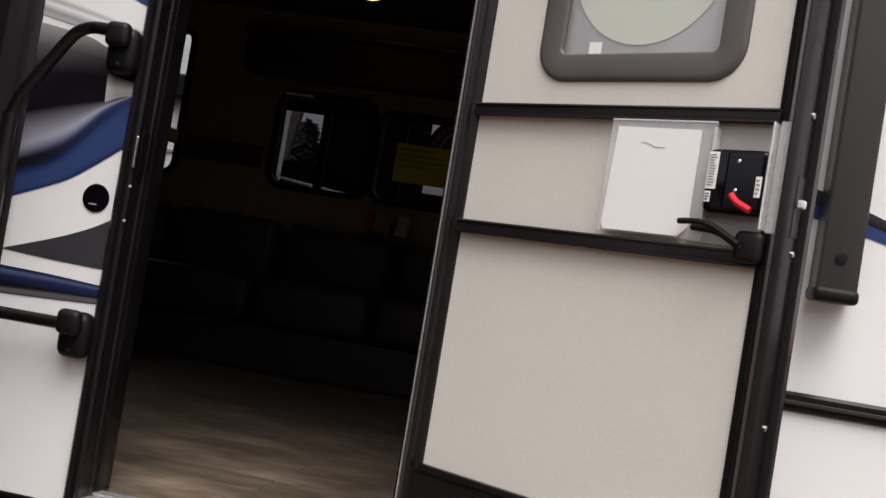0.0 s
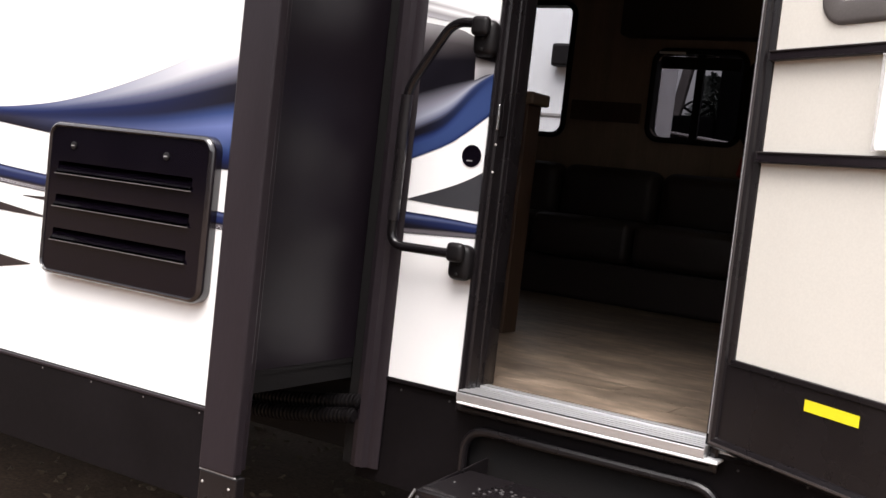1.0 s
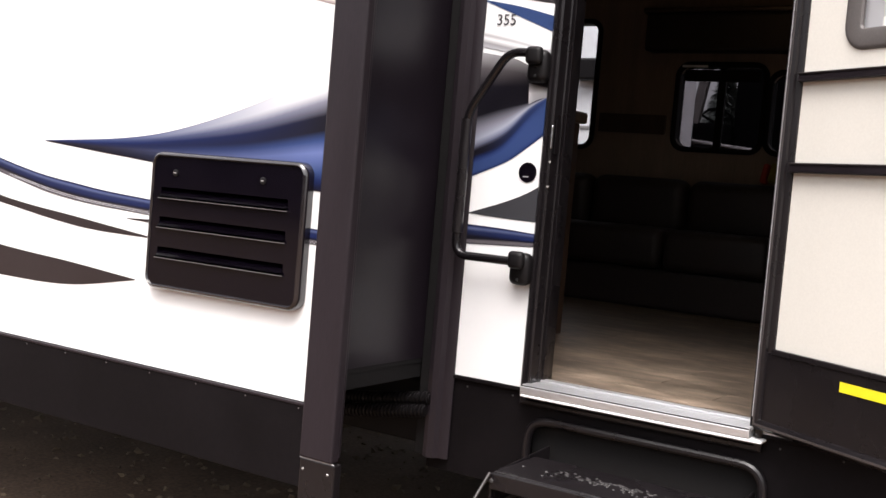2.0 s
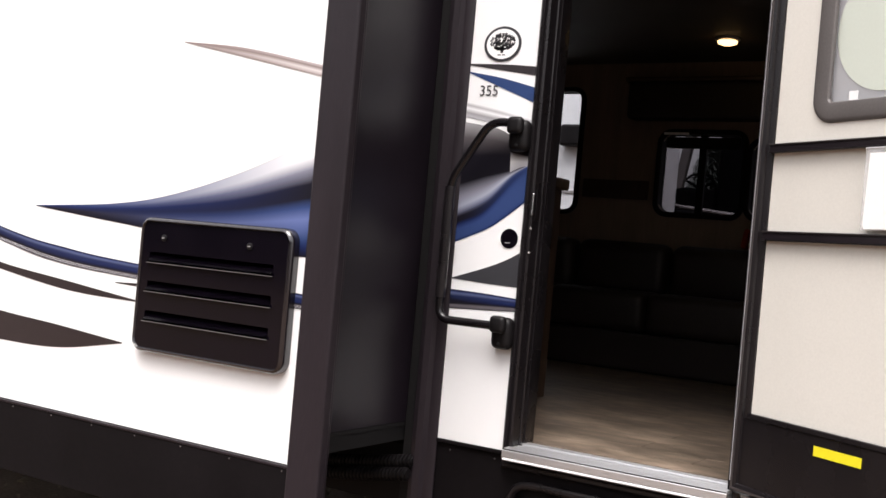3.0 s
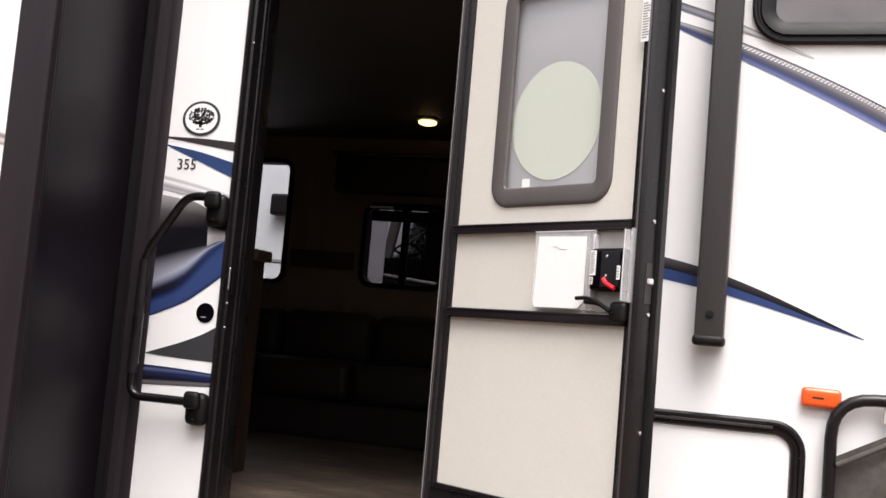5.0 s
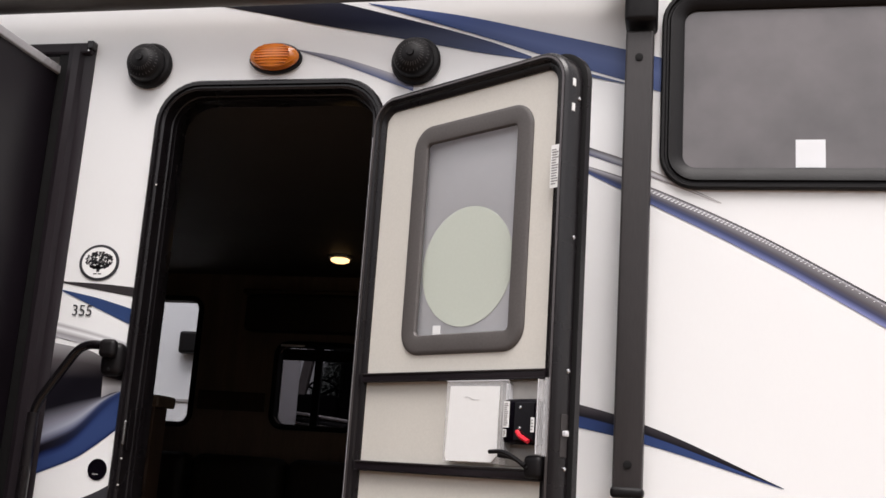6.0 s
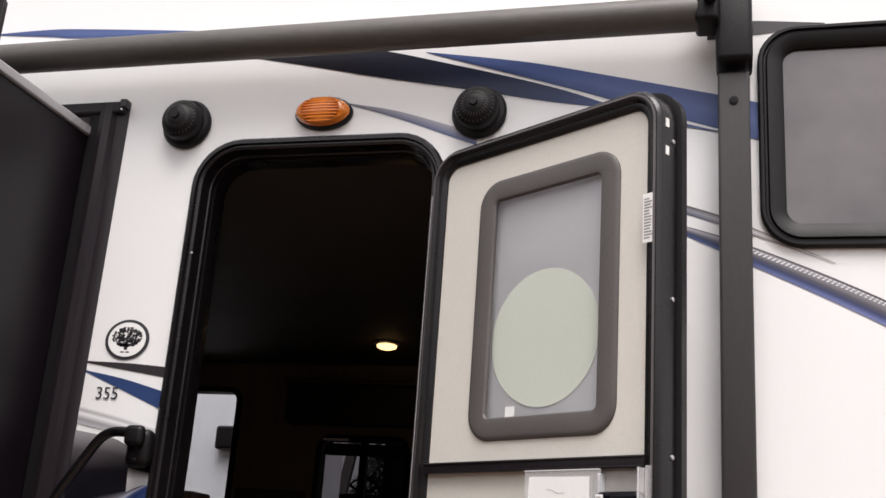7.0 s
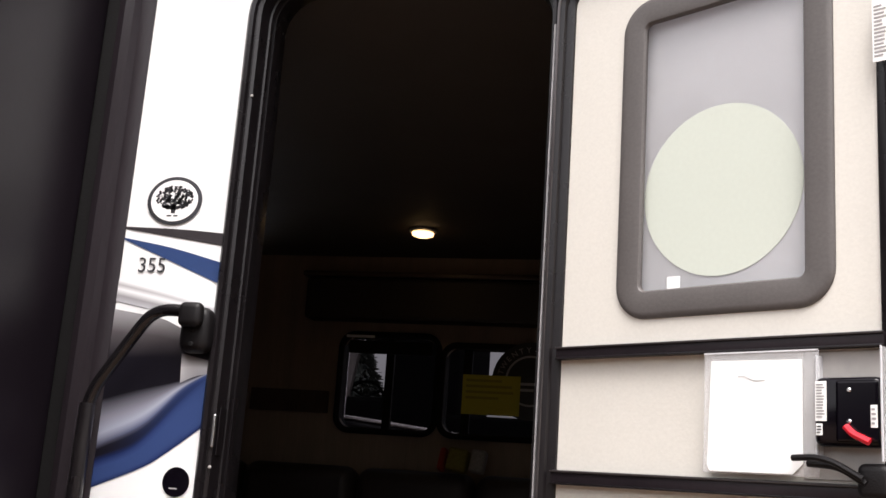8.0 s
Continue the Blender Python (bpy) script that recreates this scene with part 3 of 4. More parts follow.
# ---- printed stripes on the wall between slide-out and door ----
e = -0.0015
XL, XR = -0.266, -0.012
strip("stripe", [(XL, 1.990), (-0.16, 1.974), (XR, 1.952)], [(XL, 1.995), (-0.13, 1.990), (XR, 1.981)], CHAR, wall_front, e, "dark pointed stripe")
strip("stripe", [(XL, 1.965), (-0.14, 1.915), (XR, 1.864)], [(XL, 1.969), (-0.14, 1.946), (XR, 1.913)], NAVY, wall_front, e, "navy blue wedge")
SILK = vinyl("silver_print", [(0, G2), (0.3, (0.3, 0.29, 0.3)), (0.6, W_), (0.8, (0.4, 0.39, 0.4)), (1, W_)], [(0, G2), (0.3, (0.33, 0.32, 0.33)), (0.6, W_), (0.8, (0.5, 0.49, 0.5)), (1, W_)])
strip("stripe", [(XL, 1.823), (-0.14, 1.800), (XR, 1.782)], [(XL, 1.871), (-0.14, 1.845), (XR, 1.812)], SILK, wall_front, e, "silver stripe")
BAND_ = [(XL, 1.470), (-0.17, 1.512), (-0.07, 1.618), (XR, 1.672)]
STREAK = [(XL, 1.502), (-0.16, 1.556), (-0.08, 1.634), (XR, 1.676)]
SHEEN = [(XL, 1.605), (-0.18, 1.630), (-0.09, 1.652), (XR, 1.679)]
strip("stripe", [(XL, 1.415), (-0.156, 1.462), (-0.10, 1.497), (XR, 1.565)], BAND_, vinyl("deep_blue_print", [(0, N1), (0.2, N2), (0.7, N2), (1, N1)], [(0, N1), (0.12, N2), (0.85, (0.035, 0.062, 0.17)), (1, N2)]), wall_front, e, "deep blue band")
strip("stripe", BAND_, STREAK, vinyl("black_streak_print", [(0, N1), (0.3, K), (0.75, K), (1, (0.06, 0.06, 0.09))], [(0, N2), (0.5, (0.03, 0.06, 0.2)), (1, N3)], ease=1.8), wall_front, e, "black streak fading into blue")
strip("stripe", STREAK, SHEEN, vinyl("grey_sheen_print", [(0, (0.06, 0.06, 0.09)), (0.25, (0.34, 0.36, 0.45)), (0.6, (0.24, 0.24, 0.29)), (1, K)], [(0, N3), (0.3, (0.40, 0.42, 0.50)), (0.6, (0.1, 0.1, 0.12)), (1, K)]), wall_front, e, "pale blue-grey sheen band")
strip("stripe", SHEEN, [(XL, 1.805), (-0.15, 1.787), (-0.09, 1.765), (XR, 1.755)], vinyl("black_body_print", [(0, K), (0.45, K), (0.75, (0.09, 0.08, 0.085)), (1, (0.33, 0.32, 0.33))], [(0, K), (0.6, K), (1, (0.02, 0.018, 0.02))]), wall_front, e, "black airbrushed body fading to grey")
strip("stripe", [(-0.086, 1.648), (-0.05, 1.664), (XR, 1.672)], [(-0.090, 1.712), (-0.05, 1.704), (XR, 1.697)], vinyl("white_highlight_print", [(0, G2), (0.5, W_), (1, G1)], [(0, G2), (0.4, (0.5, 0.5, 0.52)), (1, G1)]), wall_front, e - 0.0008, "pale highlight patch")
strip("stripe", [(XL, 1.297), (-0.14, 1.291), (XR, 1.288)], [(XL, 1.299), (-0.146, 1.340), (-0.07, 1.372), (XR, 1.405)], INK, wall_front, e, "black wedge")
strip("stripe", [(XL, 1.200), (-0.14, 1.206), (XR, 1.213)], [(XL, 1.262), (-0.14, 1.259), (XR, 1.252)], RIBBON, wall_front, e, "blue and silver ribbon stripe")

# round tree badge and the other stickers
def badge():
    b = thing("round_badge", "round black and white badge sticker on the wall", "sticker", pose(-0.153, -0.0016, 2.056) @ Matrix.Diagonal((1.03, 1, 0.86, 1)))
    part("rim", lathe(bmesh.new(), [(0.0655, 0), (0.0655, 0.0012), (0.058, 0.0016)], FRONT, 40), INK, b)
    part("field", lathe(bmesh.new(), [(0.056, 0.0014), (0.056, 0.0024)], FRONT, 40), PAPER, b)
    bm = bmesh.new()
    rnd = random.Random(4)
    for k in range(330):
        a, r = rnd.uniform(0, 2 * math.pi), math.sqrt(rnd.random())
        q = rnd.uniform(0.0018, 0.0034)
        lathe(bm, [(q, 0.0024), (q, 0.0030)], Matrix.Translation((math.cos(a) * r * 0.044, 0, 0.008 + math.sin(a) * r * 0.032)) @ FRONT, 6)
    box(bm, -0.005, 0.005, -0.003, -0.0024, -0.034, -0.008)
    box(bm, -0.026, 0.026, -0.003, -0.0024, -0.020, -0.014)
    box(bm, -0.014, -0.003, -0.003, -0.0024, -0.043, -0.039)
    box(bm, 0.002, 0.012, -0.003, -0.0024, -0.043, -0.039)
    part("tree_mark", bm, INK, b)
    bm = bmesh.new()
    for x, w, z, h in ((-0.014, 0.006, 0.004, 0.014), (0.001, 0.005, 0.001, 0.012), (0.014, 0.006, 0.002, 0.014)):
        vs = [bm.verts.new((x + i * w / 2 + j * 0.004, -0.0034, z + j * h / 2)) for i, j in ((-1, -1), (1, -1), (1, 1), (-1, 1))]
        bm.faces.new(vs)
    bmesh.ops.solidify(bm, geom=bm.faces[:], thickness=0.0004)
    part("pale_mark", bm, SILVER, b)
    return b


badge()
m3 = thing("model_number_sticker", "black number on the white wall", "sticker", pose(-0.189, -0.0022, 1.905))
writing("number", "355", 0.043, INK, m3, pose(0, 0, 0, 90, 0, 0) @ Matrix.Diagonal((1.10, 1.12, 1, 1)))
rs = thing("round_sticker", "round black sticker with small print", "sticker", pose(-0.068, -0.0016, 1.439))
part("disc", lathe(bmesh.new(), [(0.031, 0), (0.031, 0.001)], FRONT, 32), GLOSSY, rs)
bars(rs, -0.014, 0.014, -0.017, -0.010, -0.0012, 1, GREYINK)

# ---- grab handle ----
gh = thing("grab_handle", "black folding entry grab handle on the wall", "grab handle")
HX, HY = -0.048, -0.060
bm = tube(bmesh.new(), [(HX, HY, 1.795), (-0.135, HY - 0.002, 1.800), (-0.262, HY - 0.004, 1.610), (-0.266, HY - 0.004, 1.165), (HX, HY, 1.165)], 0.0135, 12, 0.045)
part("rail", bm, BAR, gh, "black powder-coated rail", smooth=True)
bm = tube(bmesh.new(), [(-0.2625, HY - 0.004, 1.59), (-0.2655, HY - 0.004, 1.235)], 0.0165, 12)
part("grip", bm, BLACK, gh, "smooth black grip sleeve", smooth=True)
for zc in (1.765, 1.148):
    bm = boxed(HX - 0.034, HX + 0.036, -0.052, -0.002, zc - 0.055, zc + 0.045, 0.022, 4)
    box(bm, HX - 0.026, HX + 0.028, -0.080, -0.050, zc - 0.004, zc + 0.050, 0.014, 4)
    mt = part("mount", bm, PLASTIC, gh, smooth=True)
    for dz in (-0.03, 0.0):
        screw(mt, HX + 0.002, -0.052, zc + dz - 0.008, 0.006, RUBBER)

# ---- entry opening: frame, sill, step well ----
door_frame = setting("trim_entry_frame", "black aluminium entry door frame", "door frame")
fr = [(0, 0.0), (0, -0.010), (0.006, -0.016), (0.016, -0.016), (0.019, -0.008), (0.024, -0.008), (0.027, -0.016), (0.034, -0.013), (0.036, 0.03), (0.040, 0.032), (0.041, 0.050), (0.026, 0.050), (0.026, 0.0)]
part("frame", ring(bmesh.new(), -0.022, 0.722, SILL - 0.050, 2.640, (0.140, 0.140, 0.004, 0.004), fr), BLACK, door_frame, smooth=True)
part("jamb_lining", ring(bmesh.new(), -0.004, 0.704, SILL - 0.03, 2.622, (0.122, 0.122, 0.004, 0.004), [(0, 0.0505), (0, 0.115), (0.024, 0.115), (0.026, 0.112), (0.026, 0.0505)]), BLACK, door_frame, "black inner jamb", smooth=True)
sp = part("strike_plate", boxed(0.0150, 0.0175, -0.004, 0.026, 1.500, 1.600, 0.001), BLACK, door_frame)
part("strike_bar", boxed(0.008, 0.016, -0.022, -0.014, 1.515, 1.585, 0.003), STEEL, door_frame)
for z in (1.475, 1.40, 2.30):
    screw(door_frame, 0.012, -0.0155, z, 0.0035, DULL)
sill = setting("threshold", "ribbed aluminium door sill", "threshold")
bm = boxed(0.0, 0.70, -0.055, 0.10, SILL - 0.010, SILL + 0.014, 0.002)
part("sill_plate", bm, ALU, sill)
bm = bmesh.new()
for k in range(6):
    y = -0.046 + k * 0.022
    box(bm, 0.002, 0.698, y, y + 0.016, SILL + 0.012, SILL + 0.019 + 0.006 * (k > 3), 0.001)
part("sill_ribs", bm, ALU, sill, "bright milled ribs")
for k in range(6):
    y = -0.046 + k * 0.022
    # Thin black strips paint the shade lying in the sill's grooves.
    part("groove", boxed(0.003, 0.697, y - 0.0055, y - 0.0005, SILL + 0.0138, SILL + 0.0162), RUBBER, sill, "black strip painting the shade between the ribs")
part("lip", boxed(0.002, 0.735, -0.056, -0.0, SILL - 0.018, SILL - 0.0105, 0.003), WHITE, sill)

well_rim = thing("step_well_rim", "black round-cornered rim of the step well", "rim")
bm = tube(bmesh.new(), [(0.014, -0.004, 0.46), (0.014, -0.004, 0.688), (0.738, -0.004, 0.688), (0.738, -0.004, 0.46)], 0.013, 10, 0.075)
part("tube", bm, BLACK, well_rim, smooth=True)
bm = bmesh.new()
box(bm, 0.0, 0.77, 0.30, 0.32, 0.35, 0.72), box(bm, 0.0, 0.015, 0.03, 0.3, 0.35, 0.72), box(bm, 0.755, 0.77, 0.03, 0.3, 0.35, 0.72), box(bm, 0.0, 0.77, 0.03, 0.32, 0.715, 0.73)
part("well_lining", bm, SKIRT, well_rim)


def steps():
    s = thing("folding_entry_steps", "black metal folding entry steps below the door", "entry steps")
    for y0, z in ((-0.34, 0.600), (-0.62, 0.38)):
        x0, x1 = 0.085, 0.705
        bm = boxed(x0, x1, y0, y0 + 0.255, z - 0.035, z, 0.010, 3)
        t = part("tread", bm, BLACK, s)
        bm = bmesh.new()
        rnd = random.Random(7)
        for k in range(90):
            x, y = x0 + 0.31 + rnd.gauss(0, 0.10), y0 + 0.125 + rnd.gauss(0, 0.022)
            lathe(bm, [(0.0045, 0), (0.004, 0.0015), (0.0015, 0.0022)], Matrix.Translation((x, y, z)), 7)
        tagged(part("grip_stud", bm, STUD, t, "worn pale grip studs"), kind="stuff")
        part("front_lip", boxed(x0 - 0.004, x1 + 0.004, y0 - 0.006, y0 + 0.004, z - 0.05, z - 0.004, 0.003), BLACK, t)
    for x in (0.078, 0.706):
        bm = boxed(x, x + 0.006, -0.335, 0.02, 0.50, 0.592, 0.002)
        for v in bm.verts:
            if v.co.y > -0.1:
                v.co.z += 0.02
        sp = part("side_plate", bm, BLACK, s)
        part("plate_edge", tube(bmesh.new(), [(x + 0.003, -0.347, 0.594), (x + 0.003, -0.63, 0.372)], 0.0045, 8), ARMGREY, sp, "thin grey edge", smooth=True)
        part("bolt", lathe(bmesh.new(), [(0.006, 0), (0.006, 0.003), (0.003, 0.004)], Matrix.Translation((x + 0.012, -0.3465, 0.575)) @ FRONT, 10), STUD, sp)
        part("support_arm", tube(bmesh.new(), [(x, 0.2, 0.50), (x, -0.55, 0.36)], 0.010, 8), SKIRT, s, smooth=True)
    return s


steps()

# ---- entry door, swung open ----
DOOR = Matrix.Translation((0.749, -0.051, 0)) @ pose(0, 0, 0, 0, 0, -31.5)
door = tagged(thing("entry_door", "open beige entry door with black frame and frosted window", "door", DOOR), kind="")
U0, U1, DZ0, DZ1 = -0.058, 0.664, 0.795, 2.557
R4 = (0.085, 0.085, 0.012, 0.012)
part("core", plate(bmesh.new(), rounded(U0 + 0.012, U1 - 0.012, DZ0 + 0.012, DZ1 - 0.012, R4), [rounded(0.124, 0.536, 1.805, 2.430, 0.055)], 0.010, 0.052), BLACK, door, "black door core")
part("inner_skin", plate(bmesh.new(), rounded(U0 + 0.02, U1 - 0.02, 1.01, DZ1 - 0.02, R4), [rounded(0.124, 0.536, 1.805, 2.430, 0.055)], 0.008, 0.0098), BEIGE, door, "smooth beige inner skin")
part("kick_panel", boxed(U0 + 0.01, U1 - 0.01, -0.002, 0.0095, DZ0 + 0.01, 1.008, 0.003), BLACK, door, "black kick panel")
part("perimeter_frame", ring(bmesh.new(), U0, U1, DZ0, DZ1, R4, [(0, 0.048), (0, 0.000), (0.003, -0.008), (0.009, -0.013), (0.020, -0.013), (0.026, -0.009), (0.028, -0.002), (0.040, 0.000), (0.044, 0.003), (0.045, 0.012), (0.014, 0.014), (0.014, 0.048)]), BLACK, door, "black aluminium perimeter frame", smooth=True)
# Ring paler than the frame, added for the sky highlight along it.
part("frame_ridge", ring(bmesh.new(), U0, U1, DZ0, DZ1, R4, [(0.011, -0.0125), (0.0115, -0.0158), (0.0165, -0.0158), (0.017, -0.0125)]), ANODISED, door, "frame ridge, sky highlight put in as paler metal", smooth=True)
part("outer_flange", ring(bmesh.new(), U0 - 0.004, U1 + 0.010, DZ0 - 0.012, DZ1 + 0.012, R4, [(0, 0.054), (0, 0.072), (0.06, 0.074), (0.06, 0.053)]), BLACK, door, "black outer flange with weather strip", smooth=True)
part("outer_skin", plate(bmesh.new(), rounded(U0 + 0.03, U1 + 0.0, DZ0 + 0.02, DZ1 - 0.02, R4), [rounded(0.124, 0.536, 1.805, 2.430, 0.055)], 0.060, 0.066), WHITE, door, "white outer skin")
part("weather_strip", ring(bmesh.new(), U0 + 0.004, U1 + 0.006, DZ0 - 0.002, DZ1 + 0.008, R4, [(0, 0.0485), (-0.006, 0.051), (0, 0.0538), (0.012, 0.0538), (0.012, 0.0485)]), RUBBER, door, smooth=True)
part("hinge_edge", boxed(U0 - 0.004, U0 - 0.0005, -0.003, 0.040, DZ0 + 0.03, DZ1 - 0.11, 0.001), TRIM, door, "metal hinge edge")
part("hinge_line", boxed(U0 - 0.005, U0 - 0.0015, -0.005, -0.002, DZ0 + 0.03, DZ1 - 0.11, 0.001), SILVER, door, "bright metal hinge line")
for z0, z1 in ((1.725, 1.753), (1.487, 1.517)):
    cb = part("cross_bar", boxed(-0.016, 0.628, -0.009, 0.0075, z0, z1 - 0.003, 0.003, 2), TRIM, door, "dark bronze cross bar", smooth=True)
    # Pale strip paints the bar's top highlight, black strip its darker underside.
    part("bar_lip", boxed(-0.016, 0.628, -0.013, -0.0092, z1 - 0.008, z1 - 0.004, 0.001), ARMGREY, cb, "upper lip with the highlight painted paler")
    part("bar_lip", boxed(-0.016, 0.628, -0.012, -0.0092, z0, z0 + 0.004, 0.001), BLACK, cb)
part("kick_bar", boxed(-0.016, 0.628, -0.006, 0.0075, 1.003, 1.018, 0.003), BLACK, door)
for z in (2.427, 2.072, 1.747, 1.519, 1.235, 0.95):
    sc = part("edge_screw", lathe(bmesh.new(), [(0.0055, 0), (0.0055, 0.003), (0.003, 0.004)], Matrix.Translation((U1, 0.034, z)) @ pose(0, 0, 0, 0, 90, 0), 10), STEEL, door)
# door window
dw = part("window_frame", ring(bmesh.new(), 0.113, 0.546, 1.796, 2.440, 0.066, [(0, 0.0078), (0.001, 0.004), (0.005, 0.001), (0.012, 0.0), (0.040, 0.0), (0.050, 0.002), (0.053, 0.006), (0.053, 0.013), (0.030, 0.014), (0.030, 0.0078)]), FRAMEGREY, door, "dark grey rounded window frame", smooth=True)
pane = part("pane", plate(bmesh.new(), rounded(0.130, 0.530, 1.812, 2.424, 0.03), [], 0.026, 0.030), FROST, dw, "frosted grey glass pane")
part("film_disc", lathe(bmesh.new(), [(0.162, 0.0), (0.162, 0.001)], Matrix.Translation((0.321, 0.0256, 2.031)) @ FRONT, 64), DISC, dw, "pale round film disc")
part("pane_sticker", boxed(0.213, 0.241, 0.0245, 0.0256, 1.850, 1.876), PAPER, dw, "small white sticker")
# labels
lb = part("label", boxed(0.622, 0.651, -0.0142, -0.0132, 2.190, 2.300), PAPER, door, "white printed label")
bars(lb, 0.625, 0.647, 2.197, 2.291, -0.0143, 14, GREYINK)
for z in (2.465, 2.400):
    part("catch_plate", boxed(U1 - 0.001, U1 + 0.002, 0.006, 0.017, z - 0.010, z + 0.010), PAPER, door, "small white plate")
yl = part("warning_label", boxed(0.226, 0.376, -0.0038, -0.0022, 0.953, 0.978), YELLOW, door, "yellow warning label")
# acrylic pocket with paper
pk = part("pocket", boxed(0.318, 0.524, -0.014, -0.010, 1.522, 1.724, 0.001), ACRYLIC, door, "clear acrylic pocket")
part("pocket_edge", boxed(0.5215, 0.5235, -0.019, 0.0075, 1.552, 1.714, 0.0008), EDGE, pk)
part("pocket_top", boxed(0.318, 0.524, -0.0152, -0.0142, 1.7215, 1.724), EDGE, pk)
pk.visible_shadow = False
part("backing_plate", boxed(0.490, 0.6225, 0.004, 0.0075, 1.519, 1.722, 0.001), DULL, door, "dull grey metal plate")
bm = plate(bmesh.new(), [(0.327, 1.536), (0.331, 1.526)] + [(0.335 + 0.003 * k, 1.524 + 0.0016 * (k % 2)) for k in range(50)] + [(0.487, 1.530), (0.499, 1.542), (0.498, 1.708), (0.333, 1.710)], [], -0.0165, -0.0155)
part("paper", bm, PAPER, pk, "white paper sheet")
bm = bmesh.new()
for k in range(14):
    x = 0.384 + k * 0.0035
    z = 1.682 - 0.0007 * k + 0.0018 * math.sin(k * 0.6)
    box(bm, x, x + 0.0037, -0.0172, -0.0166, z, z + 0.0007)
part("pen_mark", bm, GREYINK, pk)
part("clear_guard", boxed(0.6325, 0.6345, -0.034, 0.0040, 1.548, 1.722, 0.0006), ACRYLIC, door, "clear plastic guard").visible_shadow = False
part("guard_edge", boxed(0.632, 0.635, -0.0365, -0.0345, 1.548, 1.722, 0.0006), EDGE, door)
part("guard_plate", boxed(0.6355, 0.652, -0.016, -0.0138, 1.545, 1.727, 0.001), ACRYLIC, door).visible_shadow = False
# latch box
lt = part("latch_box", boxed(0.522, 0.630, -0.030, 0.0038, 1.569, 1.677, 0.012, 3), GLOSSY, door, "black latch housing", smooth=True)
part("latch_plate", boxed(0.562, 0.628, -0.036, -0.0305, 1.576, 1.670, 0.004), GLOSSY, lt)
for z in (1.655, 1.607):
    part("rivet", lathe(bmesh.new(), [(0.0035, 0), (0.0035, 0.002), (0.002, 0.003)], Matrix.Translation((0.584, -0.036, z)) @ FRONT, 12), STEEL, lt)
part("red_lever", tube(bmesh.new(), [(0.580, -0.041, 1.599), (0.591, -0.044, 1.588), (0.617, -0.043, 1.576)], 0.0058, 8, 0.008), RED, lt, "red lock lever", smooth=True)
pl = part("print_label", boxed(0.527, 0.545, -0.0314, -0.0302, 1.608, 1.670), PAPER, lt, "white printed label")
bars(pl, 0.529, 0.543, 1.612, 1.667, -0.0315, 12, GREYINK)
sl = part("small_label", boxed(0.528, 0.538, -0.0314, -0.0302, 1.586, 1.604), PAPER, lt)
bars(sl, 0.5295, 0.5370, 1.588, 1.602, -0.0315, 3, INK)
wt = part("white_tab", boxed(0.617, 0.627, -0.0372, -0.0362, 1.598, 1.632), PAPER, lt)
bars(wt, 0.6185, 0.6255, 1.601, 1.629, -0.0373, 4, GREYINK)
# lower pull
ph = part("pull_handle", boxed(0.586, 0.636, -0.024, 0.0, 1.492, 1.546, 0.012, 4), PLASTIC, door, "black pull handle", smooth=True)
bm = tube(bmesh.new(), [(0.488, -0.030, 1.550), (0.545, -0.040, 1.553), (0.600, -0.030, 1.522)], 0.0052, 8, 0.03)
tube(bm, [(0.508, -0.018, 1.543), (0.560, -0.024, 1.540), (0.602, -0.022, 1.515)], 0.0058, 8, 0.02)
part("lever", bm, PLASTIC, ph, smooth=True)
# latch bolt on the free edge
part("latch_plate", boxed(U1 - 0.002, U1 + 0.002, 0.014, 0.040, 1.545, 1.645, 0.001), ARMGREY, door)
part("latch_bolt", boxed(U1 + 0.002, U1 + 0.014, 0.018, 0.032, 1.593, 1.607, 0.003), EDGE, door, "pale latch bolt")

# ---- porch speakers and lamp ----
def speaker(x, z):
    s = thing("porch_speaker", "round black porch speaker on the wall", "speaker", pose(x, 0, z), group="porch speakers")
    part("base", lathe(bmesh.new(), [(0.074, 0.001), (0.076, 0.010), (0.070, 0.020), (0.060, 0.024)], FRONT, 36), PLASTIC, s, smooth=True)
    part("dome", lathe(bmesh.new(), [(0.060, 0.022), (0.060, 0.046), (0.056, 0.055), (0.044, 0.066), (0.026, 0.076), (0.012, 0.079)], FRONT, 36), PLASTIC, s, smooth=True)
    for k in range(28):
        bm = boxed(-0.0012, 0.0012, -0.0012, 0.0012, -0.014, 0.014)
        bm.transform(Matrix.Rotation(2 * math.pi * k / 28, 4, "Y") @ Matrix.Translation((0, -0.0665, 0.040)) @ pose(0, 0, 0, -34, 12, 0))
        part("grille_rib", bm, STUD, s)
    part("cap", lathe(bmesh.new(), [(0.012, 0.080), (0.010, 0.085)], FRONT, 16), PLASTIC, s)


speaker(-0.066, 2.694)
speaker(0.804, 2.690)


def oval(bm, a, b, prof, n=40):
    rows = [[bm.verts.new((math.cos(2 * math.pi * i / n) * a * k, -y, math.sin(2 * math.pi * i / n) * b * k)) for i in range(n)] for k, y in prof]
    for p, q in zip(rows, rows[1:]):
        for i in range(n):
            bm.faces.new((p[i], p[(i + 1) % n], q[(i + 1) % n], q[i]))
    bm.faces.new(rows[0]), bm.faces.new(rows[-1])
    return bm


